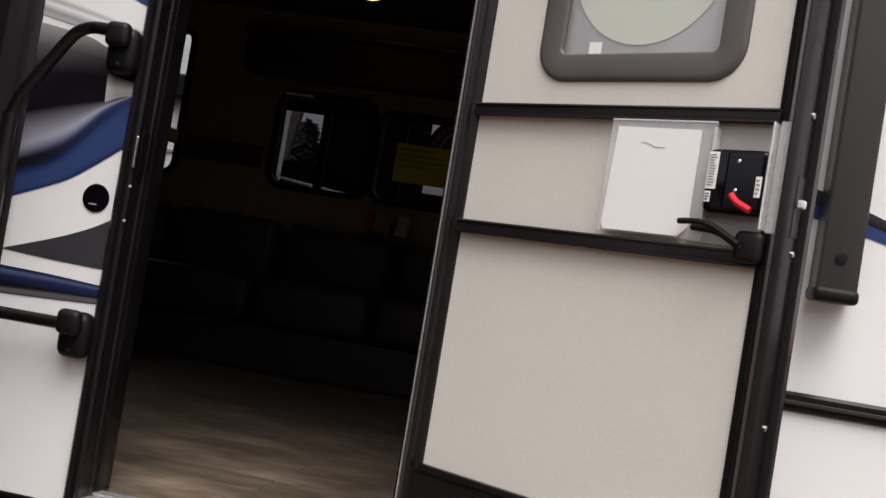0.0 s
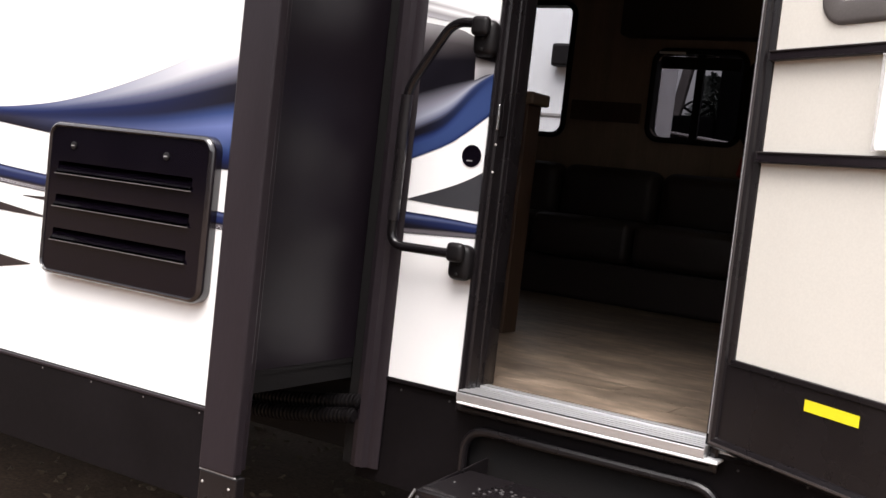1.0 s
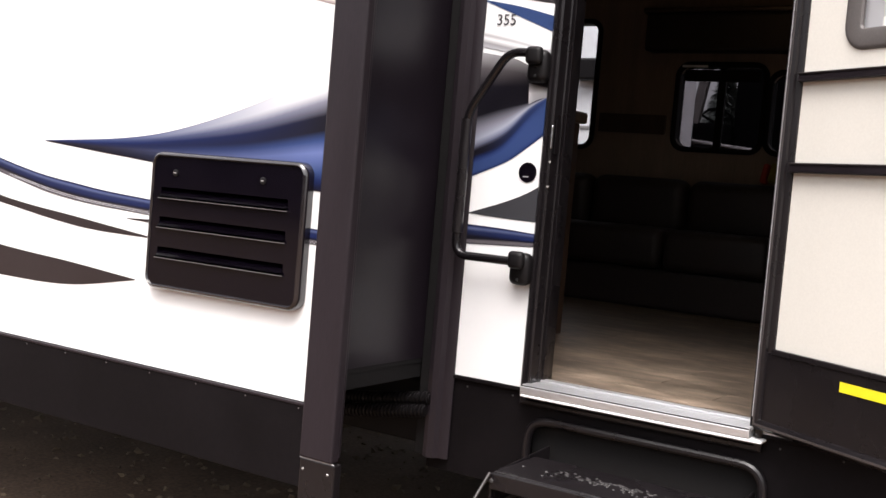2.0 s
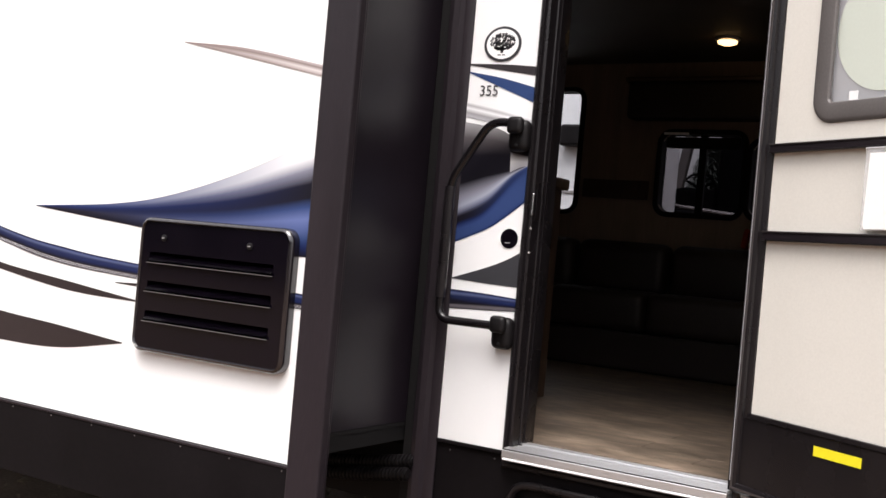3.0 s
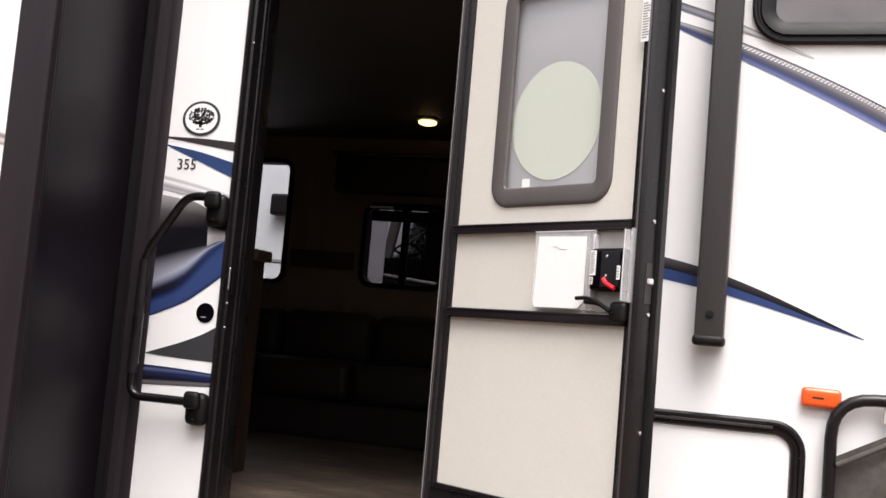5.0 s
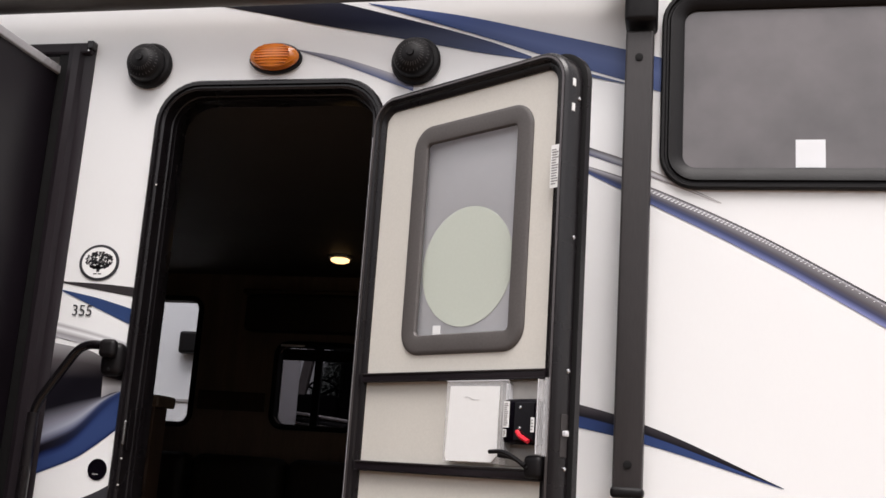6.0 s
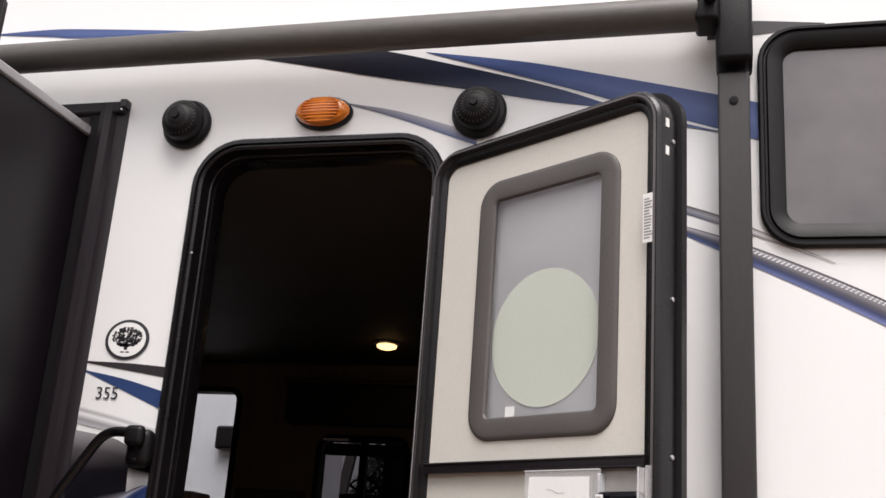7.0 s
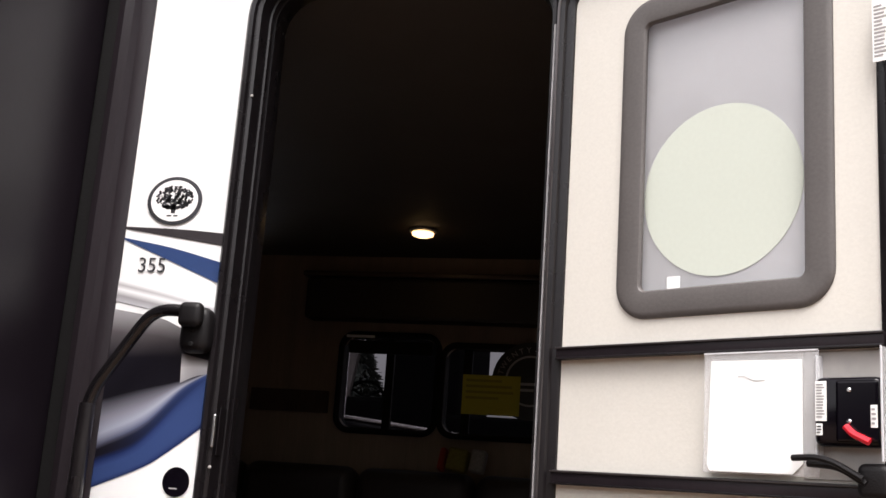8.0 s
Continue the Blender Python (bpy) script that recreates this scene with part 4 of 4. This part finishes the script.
pl = thing("porch_light", "oval amber porch light with black base", "porch light", pose(0.356, 0, 2.709))
part("base", oval(bmesh.new(), 0.085, 0.050, [(1, 0.001), (1, 0.012), (0.94, 0.018)]), PLASTIC, pl, smooth=True)
ln = part("lens", oval(bmesh.new(), 0.080, 0.044, [(1, 0.016), (0.98, 0.026), (0.88, 0.036), (0.6, 0.043), (0.2, 0.046)]), ORANGE, pl, "amber ribbed lens", smooth=True)
for k in range(9):
    z = -0.034 + k * 0.0085
    w = 0.072 * math.sqrt(max(1 - (z / 0.041) ** 2, 0.05))
    d = 0.024 + 0.022 * math.sqrt(max(1 - (z / 0.043) ** 2, 0))
    part("lens_rib", boxed(-w * 0.8, w * 0.8, -d - 0.0015, -d + 0.004, z - 0.0016, z + 0.0016, 0.001), ORANGE, ln)

mk = thing("marker_light", "orange-red side marker light on the wall", "marker light", pose(1.755, 0, 1.351, 0, 1.5, 0))
part("lens", boxed(-0.05, 0.05, -0.028, -0.002, -0.026, 0.026, 0.012, 4), ORANGE2, mk, smooth=True)
bars(mk, -0.022, 0.022, -0.005, 0.005, -0.0282, 1, PLUM)

# ---- awning ----
aw = thing("rolled_awning", "rolled awning with dark cover above the door", "awning")
bm = lathe(bmesh.new(), [(0.045, 0), (0.045, 6.2)], Matrix.Translation((-4.82, -0.105, 2.890)) @ pose(0, 0, 0, 0, 90, 0), 32)
part("roll", bm, AWNING, aw, "dark rolled fabric cover", smooth=True)
part("rail", boxed(-4.8, 1.42, -0.020, -0.001, 2.945, 2.975, 0.004), WHITE, aw)
bm = boxed(1.422, 1.511, -0.118, -0.003, 2.752, 2.985, 0.014, 3)
box(bm, 1.372, 1.43, -0.150, -0.05, 2.85, 2.965, 0.012, 3)
hd = part("arm_head", bm, PLASTIC, aw, "black arm head", smooth=True)
part("crank_stub", lathe(bmesh.new(), [(0.016, 0), (0.016, 0.03), (0.010, 0.034)], Matrix.Translation((1.41, -0.15, 2.905)) @ FRONT, 14), PLASTIC, hd)
am = part("arm", boxed(1.426, 1.502, -0.085, -0.004, 1.478, 2.735, 0.006), ARMGREY, aw, "long dark arm")
part("arm_foot", boxed(1.422, 1.506, -0.092, -0.003, 1.462, 1.490, 0.010, 3), PLASTIC, am, smooth=True)
for z in (2.655, 1.545):
    part("bolt", lathe(bmesh.new(), [(0.011, 0), (0.011, 0.003), (0.006, 0.004)], Matrix.Translation((1.464, -0.085, z)) @ FRONT, 16), RUBBER, am)

# ---- printed stripes on the wall above and beside the door ----
e = -0.0015
SKYB = vinyl("pale_blue_print", [(0, N2), (0.5, (0.060, 0.090, 0.225)), (1, (0.068, 0.100, 0.25))], [(0, (0.062, 0.092, 0.22)), (0.5, (0.10, 0.14, 0.31)), (1, (0.062, 0.092, 0.22))])
strip("stripe", [(0.11, 2.902), (0.30, 2.862), (0.521, 2.813), (0.75, 2.767), (0.997, 2.715), (1.15, 2.690)], [(0.11, 2.904), (0.30, 2.912), (0.452, 2.912), (0.756, 2.832), (1.0, 2.758), (1.15, 2.700)], vinyl("dark_to_blue_print", [(0, K), (1, K)], [(0, (0.062, 0.092, 0.22)), (0.5, (0.062, 0.092, 0.22)), (1, (0.05, 0.07, 0.17))], ease=3.4), wall_front, e, "black to blue pointed stripe")
strip("stripe", [(0.639, 2.884), (0.88, 2.806), (1.09, 2.736), (1.28, 2.667), (1.431, 2.617), (1.545, 2.575)], [(0.639, 2.886), (0.92, 2.838), (1.15, 2.783), (1.434, 2.711), (1.545, 2.680)], SKYB, wall_front, e, "mid-blue broad stripe")
strip("stripe", [(1.205, 2.670), (1.318, 2.634), (1.429, 2.608)], [(1.205, 2.675), (1.318, 2.644), (1.429, 2.611)], NAVY, wall_front, e - 0.001, "thin blue stripe")
strip("stripe", [(0.421, 2.737), (0.58, 2.684), (0.80, 2.598)], [(0.421, 2.741), (0.58, 2.706), (0.80, 2.632)], vinyl("grey_blue_print", [(0, G1), (1, (0.2, 0.2, 0.25))], [(0, N3), (1, G2)]), wall_front, e, "grey-blue pointed stripe")
strip("stripe", [(-0.80, 3.040), (-0.60, 3.020), (-0.46, 3.006), (-0.09, 3.003)], [(-0.80, 3.043), (-0.60, 3.045), (-0.46, 3.037), (-0.09, 3.005)], SKYB, wall_front, e, "mid-blue stripe above the awning")
strip("stripe", [(1.40, 2.870), (1.517, 2.877), (1.69, 2.896)], [(1.40, 2.925), (1.517, 2.918), (1.69, 2.900)], CHAR, wall_front, e, "dark pointed stripe beside the awning arm")
strip("stripe", [(1.196, 2.439), (1.328, 2.398), (1.428, 2.361), (1.519, 2.327), (1.691, 2.259)], [(1.196, 2.475), (1.327, 2.422), (1.428, 2.386), (1.519, 2.346), (1.691, 2.262)], vinyl("blue_to_bronze_print", [(0, N2), (1, K)], [(0, (0.25, 0.2, 0.19)), (0.5, W_), (1, (0.2, 0.16, 0.15))]), wall_front, e, "thin blue to bronze stripe")
strip("stripe", [(1.237, 2.383), (1.328, 2.343), (1.500, 2.257), (1.752, 2.131), (2.004, 1.990), (2.510, 1.682), (3.217, 1.197)], [(1.237, 2.388), (1.328, 2.365), (1.499, 2.306), (1.752, 2.193), (2.004, 2.057), (2.509, 1.765), (3.217, 1.299)], vinyl("blue_silver_ribbon_print", [(0, N2), (0.3, N2), (0.5, (0.1, 0.1, 0.14)), (0.8, G2), (1, G1)], [(0, (0.34, 0.36, 0.60)), (0.14, (0.19, 0.21, 0.42)), (0.30, (0.06, 0.055, 0.09)), (0.5, (0.085, 0.075, 0.075)), (0.80, (0.085, 0.075, 0.075)), (0.88, G2), (0.93, K), (1, K)]), wall_front, e, "blue ribbon with silver mesh edge")
bm = bmesh.new()
la, lb_ = smooth_line([(1.500, 2.257), (1.752, 2.131), (2.004, 1.990), (2.510, 1.682)], 150), smooth_line([(1.499, 2.306), (1.752, 2.193), (2.004, 2.057), (2.509, 1.765)], 150)
for k in range(0, 150):
    f = 0.72 + 0.10 * (k % 2) + 0.12 * min(k / 60, 1) * 0.5
    c, w = la[k].lerp(lb_[k], f), 0.0034 * (1 - 0.5 * min(k / 120, 1))
    bm.faces.new([bm.verts.new((c.x + q * w * 1.5, e - 0.0008, c.y + r_ * w)) for q, r_ in ((-1, 0), (0, -0.7), (1, 0), (0, 0.7))])
part("mesh_print", bm, FARWHITE, wall_front, "pale dotted mesh print")
LOWR = vinyl("black_blue_wedge_print", [(0, N2), (0.48, N2), (0.52, K), (1, G1)], [(0, N2), (0.48, N2), (0.52, K), (1, K)])
strip("stripe", [(1.00, 1.69), (1.329, 1.637), (1.55, 1.592), (1.853, 1.510)], [(1.00, 1.75), (1.324, 1.699), (1.55, 1.637), (1.853, 1.512)], LOWR, wall_front, e, "black and blue pointed stripe")

# ---- right-hand window, baggage door, storage bay ----
win = setting("window_1", "dark tinted trailer window with black rounded frame", "window")
part("window_frame", ring(bmesh.new(), WIN[0] - 0.016, WIN[1] + 0.016, WIN[2] - 0.016, WIN[3] + 0.016, 0.10, [(0, 0.0), (0, -0.012), (0.005, -0.019), (0.012, -0.019), (0.015, -0.011), (0.020, -0.011), (0.024, -0.018), (0.050, -0.014), (0.062, -0.004), (0.064, 0.02), (0.016, 0.02), (0.016, 0.0)]), PLASTIC, win, smooth=True)
part("pane", plate(bmesh.new(), rounded(WIN[0] + 0.035, WIN[1] - 0.035, WIN[2] + 0.035, WIN[3] - 0.035, 0.05), [], 0.004, 0.009), DUSKY, win, "dark glass with cloud reflections painted in")
part("pane_sticker", boxed(1.885, 1.962, 0.002, 0.0035, 2.363, 2.442), FARWHITE, win, "pale square sticker")
# Unseen black sheet added behind the pane to block light.
part("unseen_backing", boxed(1.5, 2.8, 0.05, 0.06, 2.25, 2.9), RUBBER, win)

bd = thing("baggage_door", "white baggage door with black rounded trim", "baggage door")
part("trim_frame", ring(bmesh.new(), 0.86, 1.725, 0.84, 1.283, 0.085, [(0, 0.0), (0, -0.014), (0.006, -0.020), (0.014, -0.020), (0.018, -0.012), (0.026, -0.012), (0.030, -0.018), (0.036, -0.016), (0.040, -0.006), (0.040, 0.0)]), BLACK, bd, smooth=True)
part("panel", plate(bmesh.new(), rounded(0.895, 1.690, 0.875, 1.248, 0.055), [], -0.007, -0.001), WHITE, bd)
part("drip_strip", boxed(1.33, 1.64, -0.024, -0.0205, 1.259, 1.267, 0.001), ARMGREY, bd)

rack = thing("canvas_rack", "black tube frame with dark canvas standing at the wall", "rack")
bm = tube(bmesh.new(), [(1.783, -0.045, 0.0), (1.783, -0.030, 1.358), (2.70, -0.030, 1.358), (2.70, -0.045, 0.0)], 0.016, 12, 0.105)
part("tube_frame", bm, BLACK, rack, smooth=True)
bm = bmesh.new()
bmesh.ops.create_grid(bm, x_segments=80, y_segments=40, size=0.5)
for v in bm.verts:
    x, w = v.co.x + 0.5, v.co.y + 0.5
    top = min(1.205 + 0.46 * x, 1.335)
    fold = 0.010 * math.sin((w * 2.6 - x * 2.4) * 9) + 0.008 * noise.noise(Vector((x * 7, w * 7, 0)))
    v.co = Vector((1.792 + x * 0.90, -0.028 + fold, 0.30 + (top - 0.30) * w))
bmesh.ops.solidify(bm, geom=bm.faces[:], thickness=0.004)
part("canvas", bm, CANVAS, rack, "dark grey folded canvas", smooth=True)
part("hem", tube(bmesh.new(), [(1.800, -0.045, 1.185), (2.06, -0.045, 1.325)], 0.008, 8), CANVAS, rack, smooth=True)
part("tag", boxed(1.905, 1.945, -0.036, -0.030, 1.300, 1.345, 0.002), DULL, rack, "small pale tag")

# ---- inside ----
band = thing("wall_rail", "dark wooden rail on the brown inner wall", "wall rail")
part("board", boxed(-1.30, -0.865, BY - 0.018, BY - 0.001, 1.800, 1.915, 0.004), DARKWOOD, band)
half = thing("half_wall_post", "dark wooden half-wall end with tan cap", "half wall")
part("post", boxed(-0.565, -0.46, 1.05, 1.16, FLOOR, 1.685, 0.004), DARKWOOD, half)
part("cap", boxed(-0.59, -0.435, 1.03, 1.18, 1.685, 1.732, 0.010, 3), CAPWOOD, half)


def sofa():
    s = thing("sofa", "dark brown leather sofa along the inner wall", "sofa")
    x0, x1, y0, y1 = -2.0, 0.75, 2.66, 3.17
    part("base", boxed(x0, x1, y0 + 0.04, y1, FLOOR, FLOOR + 0.22, 0.02), LEATHER, s)
    n = 4
    w = (x1 - x0 - 0.36) / n
    for k in range(n):
        a = x0 + 0.18 + k * w
        part("seat_cushion", boxed(a + 0.005, a + w - 0.005, y0, y1 - 0.14, FLOOR + 0.22, FLOOR + 0.45, 0.05, 4), LEATHER, s, smooth=True)
        part("back_cushion", boxed(a + 0.005, a + w - 0.005, y1 - 0.20, y1 - 0.01, FLOOR + 0.40, FLOOR + 0.735, 0.07, 4), LEATHER, s, smooth=True)
    for a in (x0, x1 - 0.18):
        part("armrest", boxed(a, a + 0.18, y0 + 0.02, y1, FLOOR, FLOOR + 0.60, 0.05, 4), LEATHER, s, smooth=True)
    return s


sofa()
for x, w, mt, lab in ((-0.185, 0.016, "dull_red_cloth", "dull red throw pillow standing on the sofa"), (-0.110, 0.050, "olive_cloth", "olive throw pillow standing on the sofa"), (-0.010, 0.036, "pale_grey_cloth", "pale grey throw pillow standing on the sofa")):
    tp = thing("throw_pillow", lab, "pillow", pose(x, 2.99, FLOOR + 0.795, -8, 8, 0))
    col = {"dull_red_cloth": (0.30, 0.03, 0.015), "olive_cloth": (0.16, 0.13, 0.02), "pale_grey_cloth": (0.26, 0.24, 0.22)}[mt]
    part("cover", boxed(-w, w, -0.04, 0.04, -0.055, 0.055, 0.014, 4), material(mt, col, 0.8, grain=0.3, scale=90, bump=0.3), tp, smooth=True)

for nm, w in (("window_2", WA), ("window_3", WB), ("window_4", WC)):
    wo = setting(nm, "tinted trailer window with dark rounded frame", "window")
    part("window_frame", ring(bmesh.new(), w[0] - 0.03, w[1] + 0.03, w[2] - 0.03, w[3] + 0.03, 0.085, [(0, BY), (0, BY - 0.015), (0.012, BY - 0.022), (0.030, BY - 0.016), (0.034, BY + 0.06), (0.03, BY + 0.06)]), RUBBER, wo, smooth=True)
    p_ = part("pane", plate(bmesh.new(), rounded(w[0], w[1], w[2], w[3], 0.06), [], BY + 0.03, BY + 0.034), CLEAR if w is WA else TINT, wo)
    p_.visible_shadow = False
    if w is WB:
        part("mullion", boxed(-0.577, -0.534, BY + 0.018, BY + 0.045, w[2], w[3]), RUBBER, wo)
        part("shade_roll", boxed(w[0] + 0.02, w[1] - 0.02, BY - 0.012, BY + 0.02, 2.122, 2.19, 0.01), RUBBER, wo, "rolled dark shade")
        part("shade_clip", boxed(-0.79, -0.635, BY - 0.03, BY - 0.0225, 2.200, 2.214, 0.003), FARWHITE, wo, "pale clip on the frame")
    if w is WC:
        part("mullion", boxed(-0.160, -0.117, BY + 0.018, BY + 0.045, w[2], w[3]), RUBBER, wo)

ys = thing("window_notice", "yellow paper notice on the far window", "notice", pose(0.0, BY - 0.042, 1.932))
part("sheet", boxed(-0.147, 0.147, -0.001, 0.001, -0.10, 0.098), material("backlit_yellow_paper", (0.55, 0.50, 0.04), 0.7, grain=0.05), ys)
bars(ys, -0.13, 0.13, -0.03, 0.085, -0.0012, 4, material("olive_ink", (0.35, 0.30, 0.02), 0.6))
se = thing("window_seal_sticker", "round dark seal sticker with pale lettering", "sticker", pose(0.195, BY - 0.036, 2.01))
part("disc", lathe(bmesh.new(), [(0.195, 0), (0.195, 0.001)], FRONT, 48), FARDARK, se)
part("band", ring(bmesh.new(), -0.128, 0.128, -0.128, 0.128, 0.128, [(0, -0.0012), (0, -0.002), (0.010, -0.002), (0.010, -0.0012)]), SILVER, se)
for k, ch in enumerate("TWENTY-FOUR"):
    a_ = radians(165 - k * 14)
    writing("letter", ch, 0.040, SILVER, se, Matrix.Translation((math.cos(a_) * 0.155, -0.0016, math.sin(a_) * 0.155)) @ Matrix.Rotation(math.pi / 2 - a_, 4, "Y") @ FRONT)
bars(se, -0.06, 0.06, -0.06, 0.0, -0.0016, 2, SILVER)

vl = thing("window_valance", "dark fabric valance above the inner windows", "valance")
part("board", boxed(-1.0, 0.95, 3.06, 3.19, 2.28, 2.50, 0.02), LEATHER, vl)
part("top_rail", boxed(-1.02, 0.97, 3.05, 3.19, 2.501, 2.53, 0.008), DARKWOOD, vl)

dl = thing("ceiling_light", "small glowing round ceiling light", "ceiling light", pose(-0.259, 2.579, 2.640))
part("ring", lathe(bmesh.new(), [(0.066, 0.0), (0.066, -0.012), (0.056, -0.018)], Matrix(), 28), ALU, dl, smooth=True)
part("diffuser", lathe(bmesh.new(), [(0.054, -0.012), (0.050, -0.030), (0.030, -0.038), (0.004, -0.040)], Matrix(), 28), glow("warm_lamp", (1.0, 0.62, 0.26), 1.5), dl, "warm glowing diffuser", smooth=True)

# ---- beyond the inner windows ----
def road_wheel(parent, x, y):
    w = part("wheel", lathe(bmesh.new(), [(0.20, -0.1), (0.34, -0.09), (0.36, -0.05), (0.36, 0.05), (0.34, 0.09), (0.20, 0.1)], Matrix.Translation((x, y, 0.36)) @ FRONT, 28), RUBBER, parent, smooth=True)
    part("rim", lathe(bmesh.new(), [(0.19, 0.085), (0.17, 0.104), (0.05, 0.11)], Matrix.Translation((x, y, 0.36)) @ FRONT, 24), ALU, w)


nt = thing("neighbouring_trailer", "white trailer parked on the far side", "trailer")
part("body", boxed(-9.5, -1.72, 4.7, 6.1, 0.6, 3.3, 0.06, 3), FARWHITE, nt)
part("range_vent", boxed(-2.19, -1.95, 4.60, 4.7, 2.29, 2.46, 0.02), PLASTIC, nt, "black vent hood")
part("belt_line", boxed(-9.4, -1.78, 4.69, 4.7, 1.925, 1.945), GREYINK, nt)
for x in (-6.2, -5.3):
    road_wheel(nt, x, 4.85)
fv = thing("parked_van", "tall dark van with an open cab beyond the window", "van")
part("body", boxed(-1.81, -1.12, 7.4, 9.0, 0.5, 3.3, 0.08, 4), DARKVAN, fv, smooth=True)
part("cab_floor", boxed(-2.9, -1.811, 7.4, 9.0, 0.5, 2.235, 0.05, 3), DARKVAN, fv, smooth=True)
bm = boxed(-2.265, -2.165, 7.42, 7.50, 2.2, 3.0, 0.015)
for v in bm.verts:
    v.co.x += (v.co.z - 2.2) * 0.17
part("pillar", bm, FRAMEGREY, fv, "grey windscreen pillar")
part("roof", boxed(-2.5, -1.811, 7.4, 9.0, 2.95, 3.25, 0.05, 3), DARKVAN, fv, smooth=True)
bm = bmesh.new()
wm = Matrix.Translation((-2.05, 7.62, 2.25)) @ pose(0, 0, 0, 68, 0, 12)
for k in range(40):
    a_ = k * math.pi / 20
    c_ = Vector((math.cos(a_), math.sin(a_), 0))
    [bm.verts.new(wm @ (c_ * (0.165 + 0.012 * math.cos(b_ * math.pi / 4)) + Vector((0, 0, 0.012 * math.sin(b_ * math.pi / 4))))) for b_ in range(8)]
bm.verts.ensure_lookup_table()
for k in range(40):
    for b_ in range(8):
        i, j = k * 8, ((k + 1) % 40) * 8
        bm.faces.new((bm.verts[i + b_], bm.verts[j + b_], bm.verts[j + (b_ + 1) % 8], bm.verts[i + (b_ + 1) % 8]))
sw = part("steering_wheel", bm, DARKVAN, fv, "black steering wheel", smooth=True)
for r_ in (0, 120, 240):
    bm = boxed(-0.012, 0.012, 0.0, 0.17, -0.008, 0.008, 0.003)
    bm.transform(wm @ pose(0, 0, 0, 0, 0, r_ + 60))
    part("spoke", bm, DARKVAN, sw)
for y in (7.9, 8.5):
    road_wheel(fv, -1.5, y)
bt = thing("covered_boat", "low boat hull with pale and dark stripes", "boat")
for k, (z, h, mt) in enumerate(((2.00, 0.03, GREYINK), (1.955, 0.045, FARDARK), (1.92, 0.035, GREYINK), (1.86, 0.06, FARDARK), (1.835, 0.025, SILVER), (1.0, 0.835, FARDARK))):
    bm = boxed(-5.6, 0.9, 6.2 + 0.03 * k, 7.2 - 0.03 * k, z, z + h, 0.02)
    for v in bm.verts:
        v.co.z -= (v.co.x + 1.83) * 0.10 + 0.04
    part("hull_band", bm, mt, bt)
cv = boxed(-1.2, 1.6, 7.25, 7.38, 1.0, 2.10, 0.04, 3)
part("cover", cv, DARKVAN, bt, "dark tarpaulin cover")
for x in (-4.6, 0.2):
    part("prop", boxed(x, x + 0.2, 6.5, 6.9, 0, 1.05), FARDARK, bt)

def conifer(x, y, h, seed):
    rnd = random.Random(seed)
    t = thing("conifer_tree", "tall dark conifer beyond the far window", "tree", pose(x, y, 0))
    part("trunk", lathe(bmesh.new(), [(h * 0.03, 0), (h * 0.02, h * 0.5), (0.005, h)], Matrix(), 10), BARK, t, smooth=True)
    bm = bmesh.new()
    for k in range(5200):
        f = rnd.random() ** 0.8
        z = h * (0.12 + 0.88 * f)
        r = (1 - f) * h * 0.42 * rnd.uniform(0.35, 1.1) + 0.05
        a = rnd.uniform(0, 2 * math.pi)
        m = Matrix.Translation((math.cos(a) * r, math.sin(a) * r, z - r * 0.3)) @ pose(0, 0, 0, rnd.uniform(-20, 40), rnd.uniform(-25, 25), math.degrees(a) - 90)
        s = rnd.uniform(0.014, 0.034) * h
        vs = [bm.verts.new(m @ Vector(c)) for c in ((-s * 0.3, -s, 0), (s * 0.3, -s, 0.02), (s * 0.12, s, -0.1), (-s * 0.12, s, -0.12))]
        bm.faces.new(vs)
    part("crown", bm, HAZE, t)


conifer(-6.02, 20.0, 4.25, 3)

# ---- floor planks, last ----
lengths = [1.2, 0.9, 1.05]
shared = {}
for row in range(24):
    y0 = 0.105 + row * 0.14
    if y0 > BY - 0.15:
        break
    x = -3.18 - (row * 0.37) % 0.9
    k = row
    while x < 1.24:
        w = lengths[k % 3]
        a, b = max(x, -3.18), min(x + w, 1.24)
        if b - a > 0.08:
            key = round(b - a, 3)
            if key not in shared:
                bm = boxed(0, b - a - 0.002, 0, 0.138, 0, 0.004)
                me = bpy.data.meshes.new("plank")
                bm.to_mesh(me)
                bm.free()
                me.materials.append(FLOORING)
                shared[key] = me
            pk_ = new("plank", shared[key])
            pk_.location = (a, y0, FLOOR - 0.004)
            pk_.parent = floor
        x += w
        k += 1
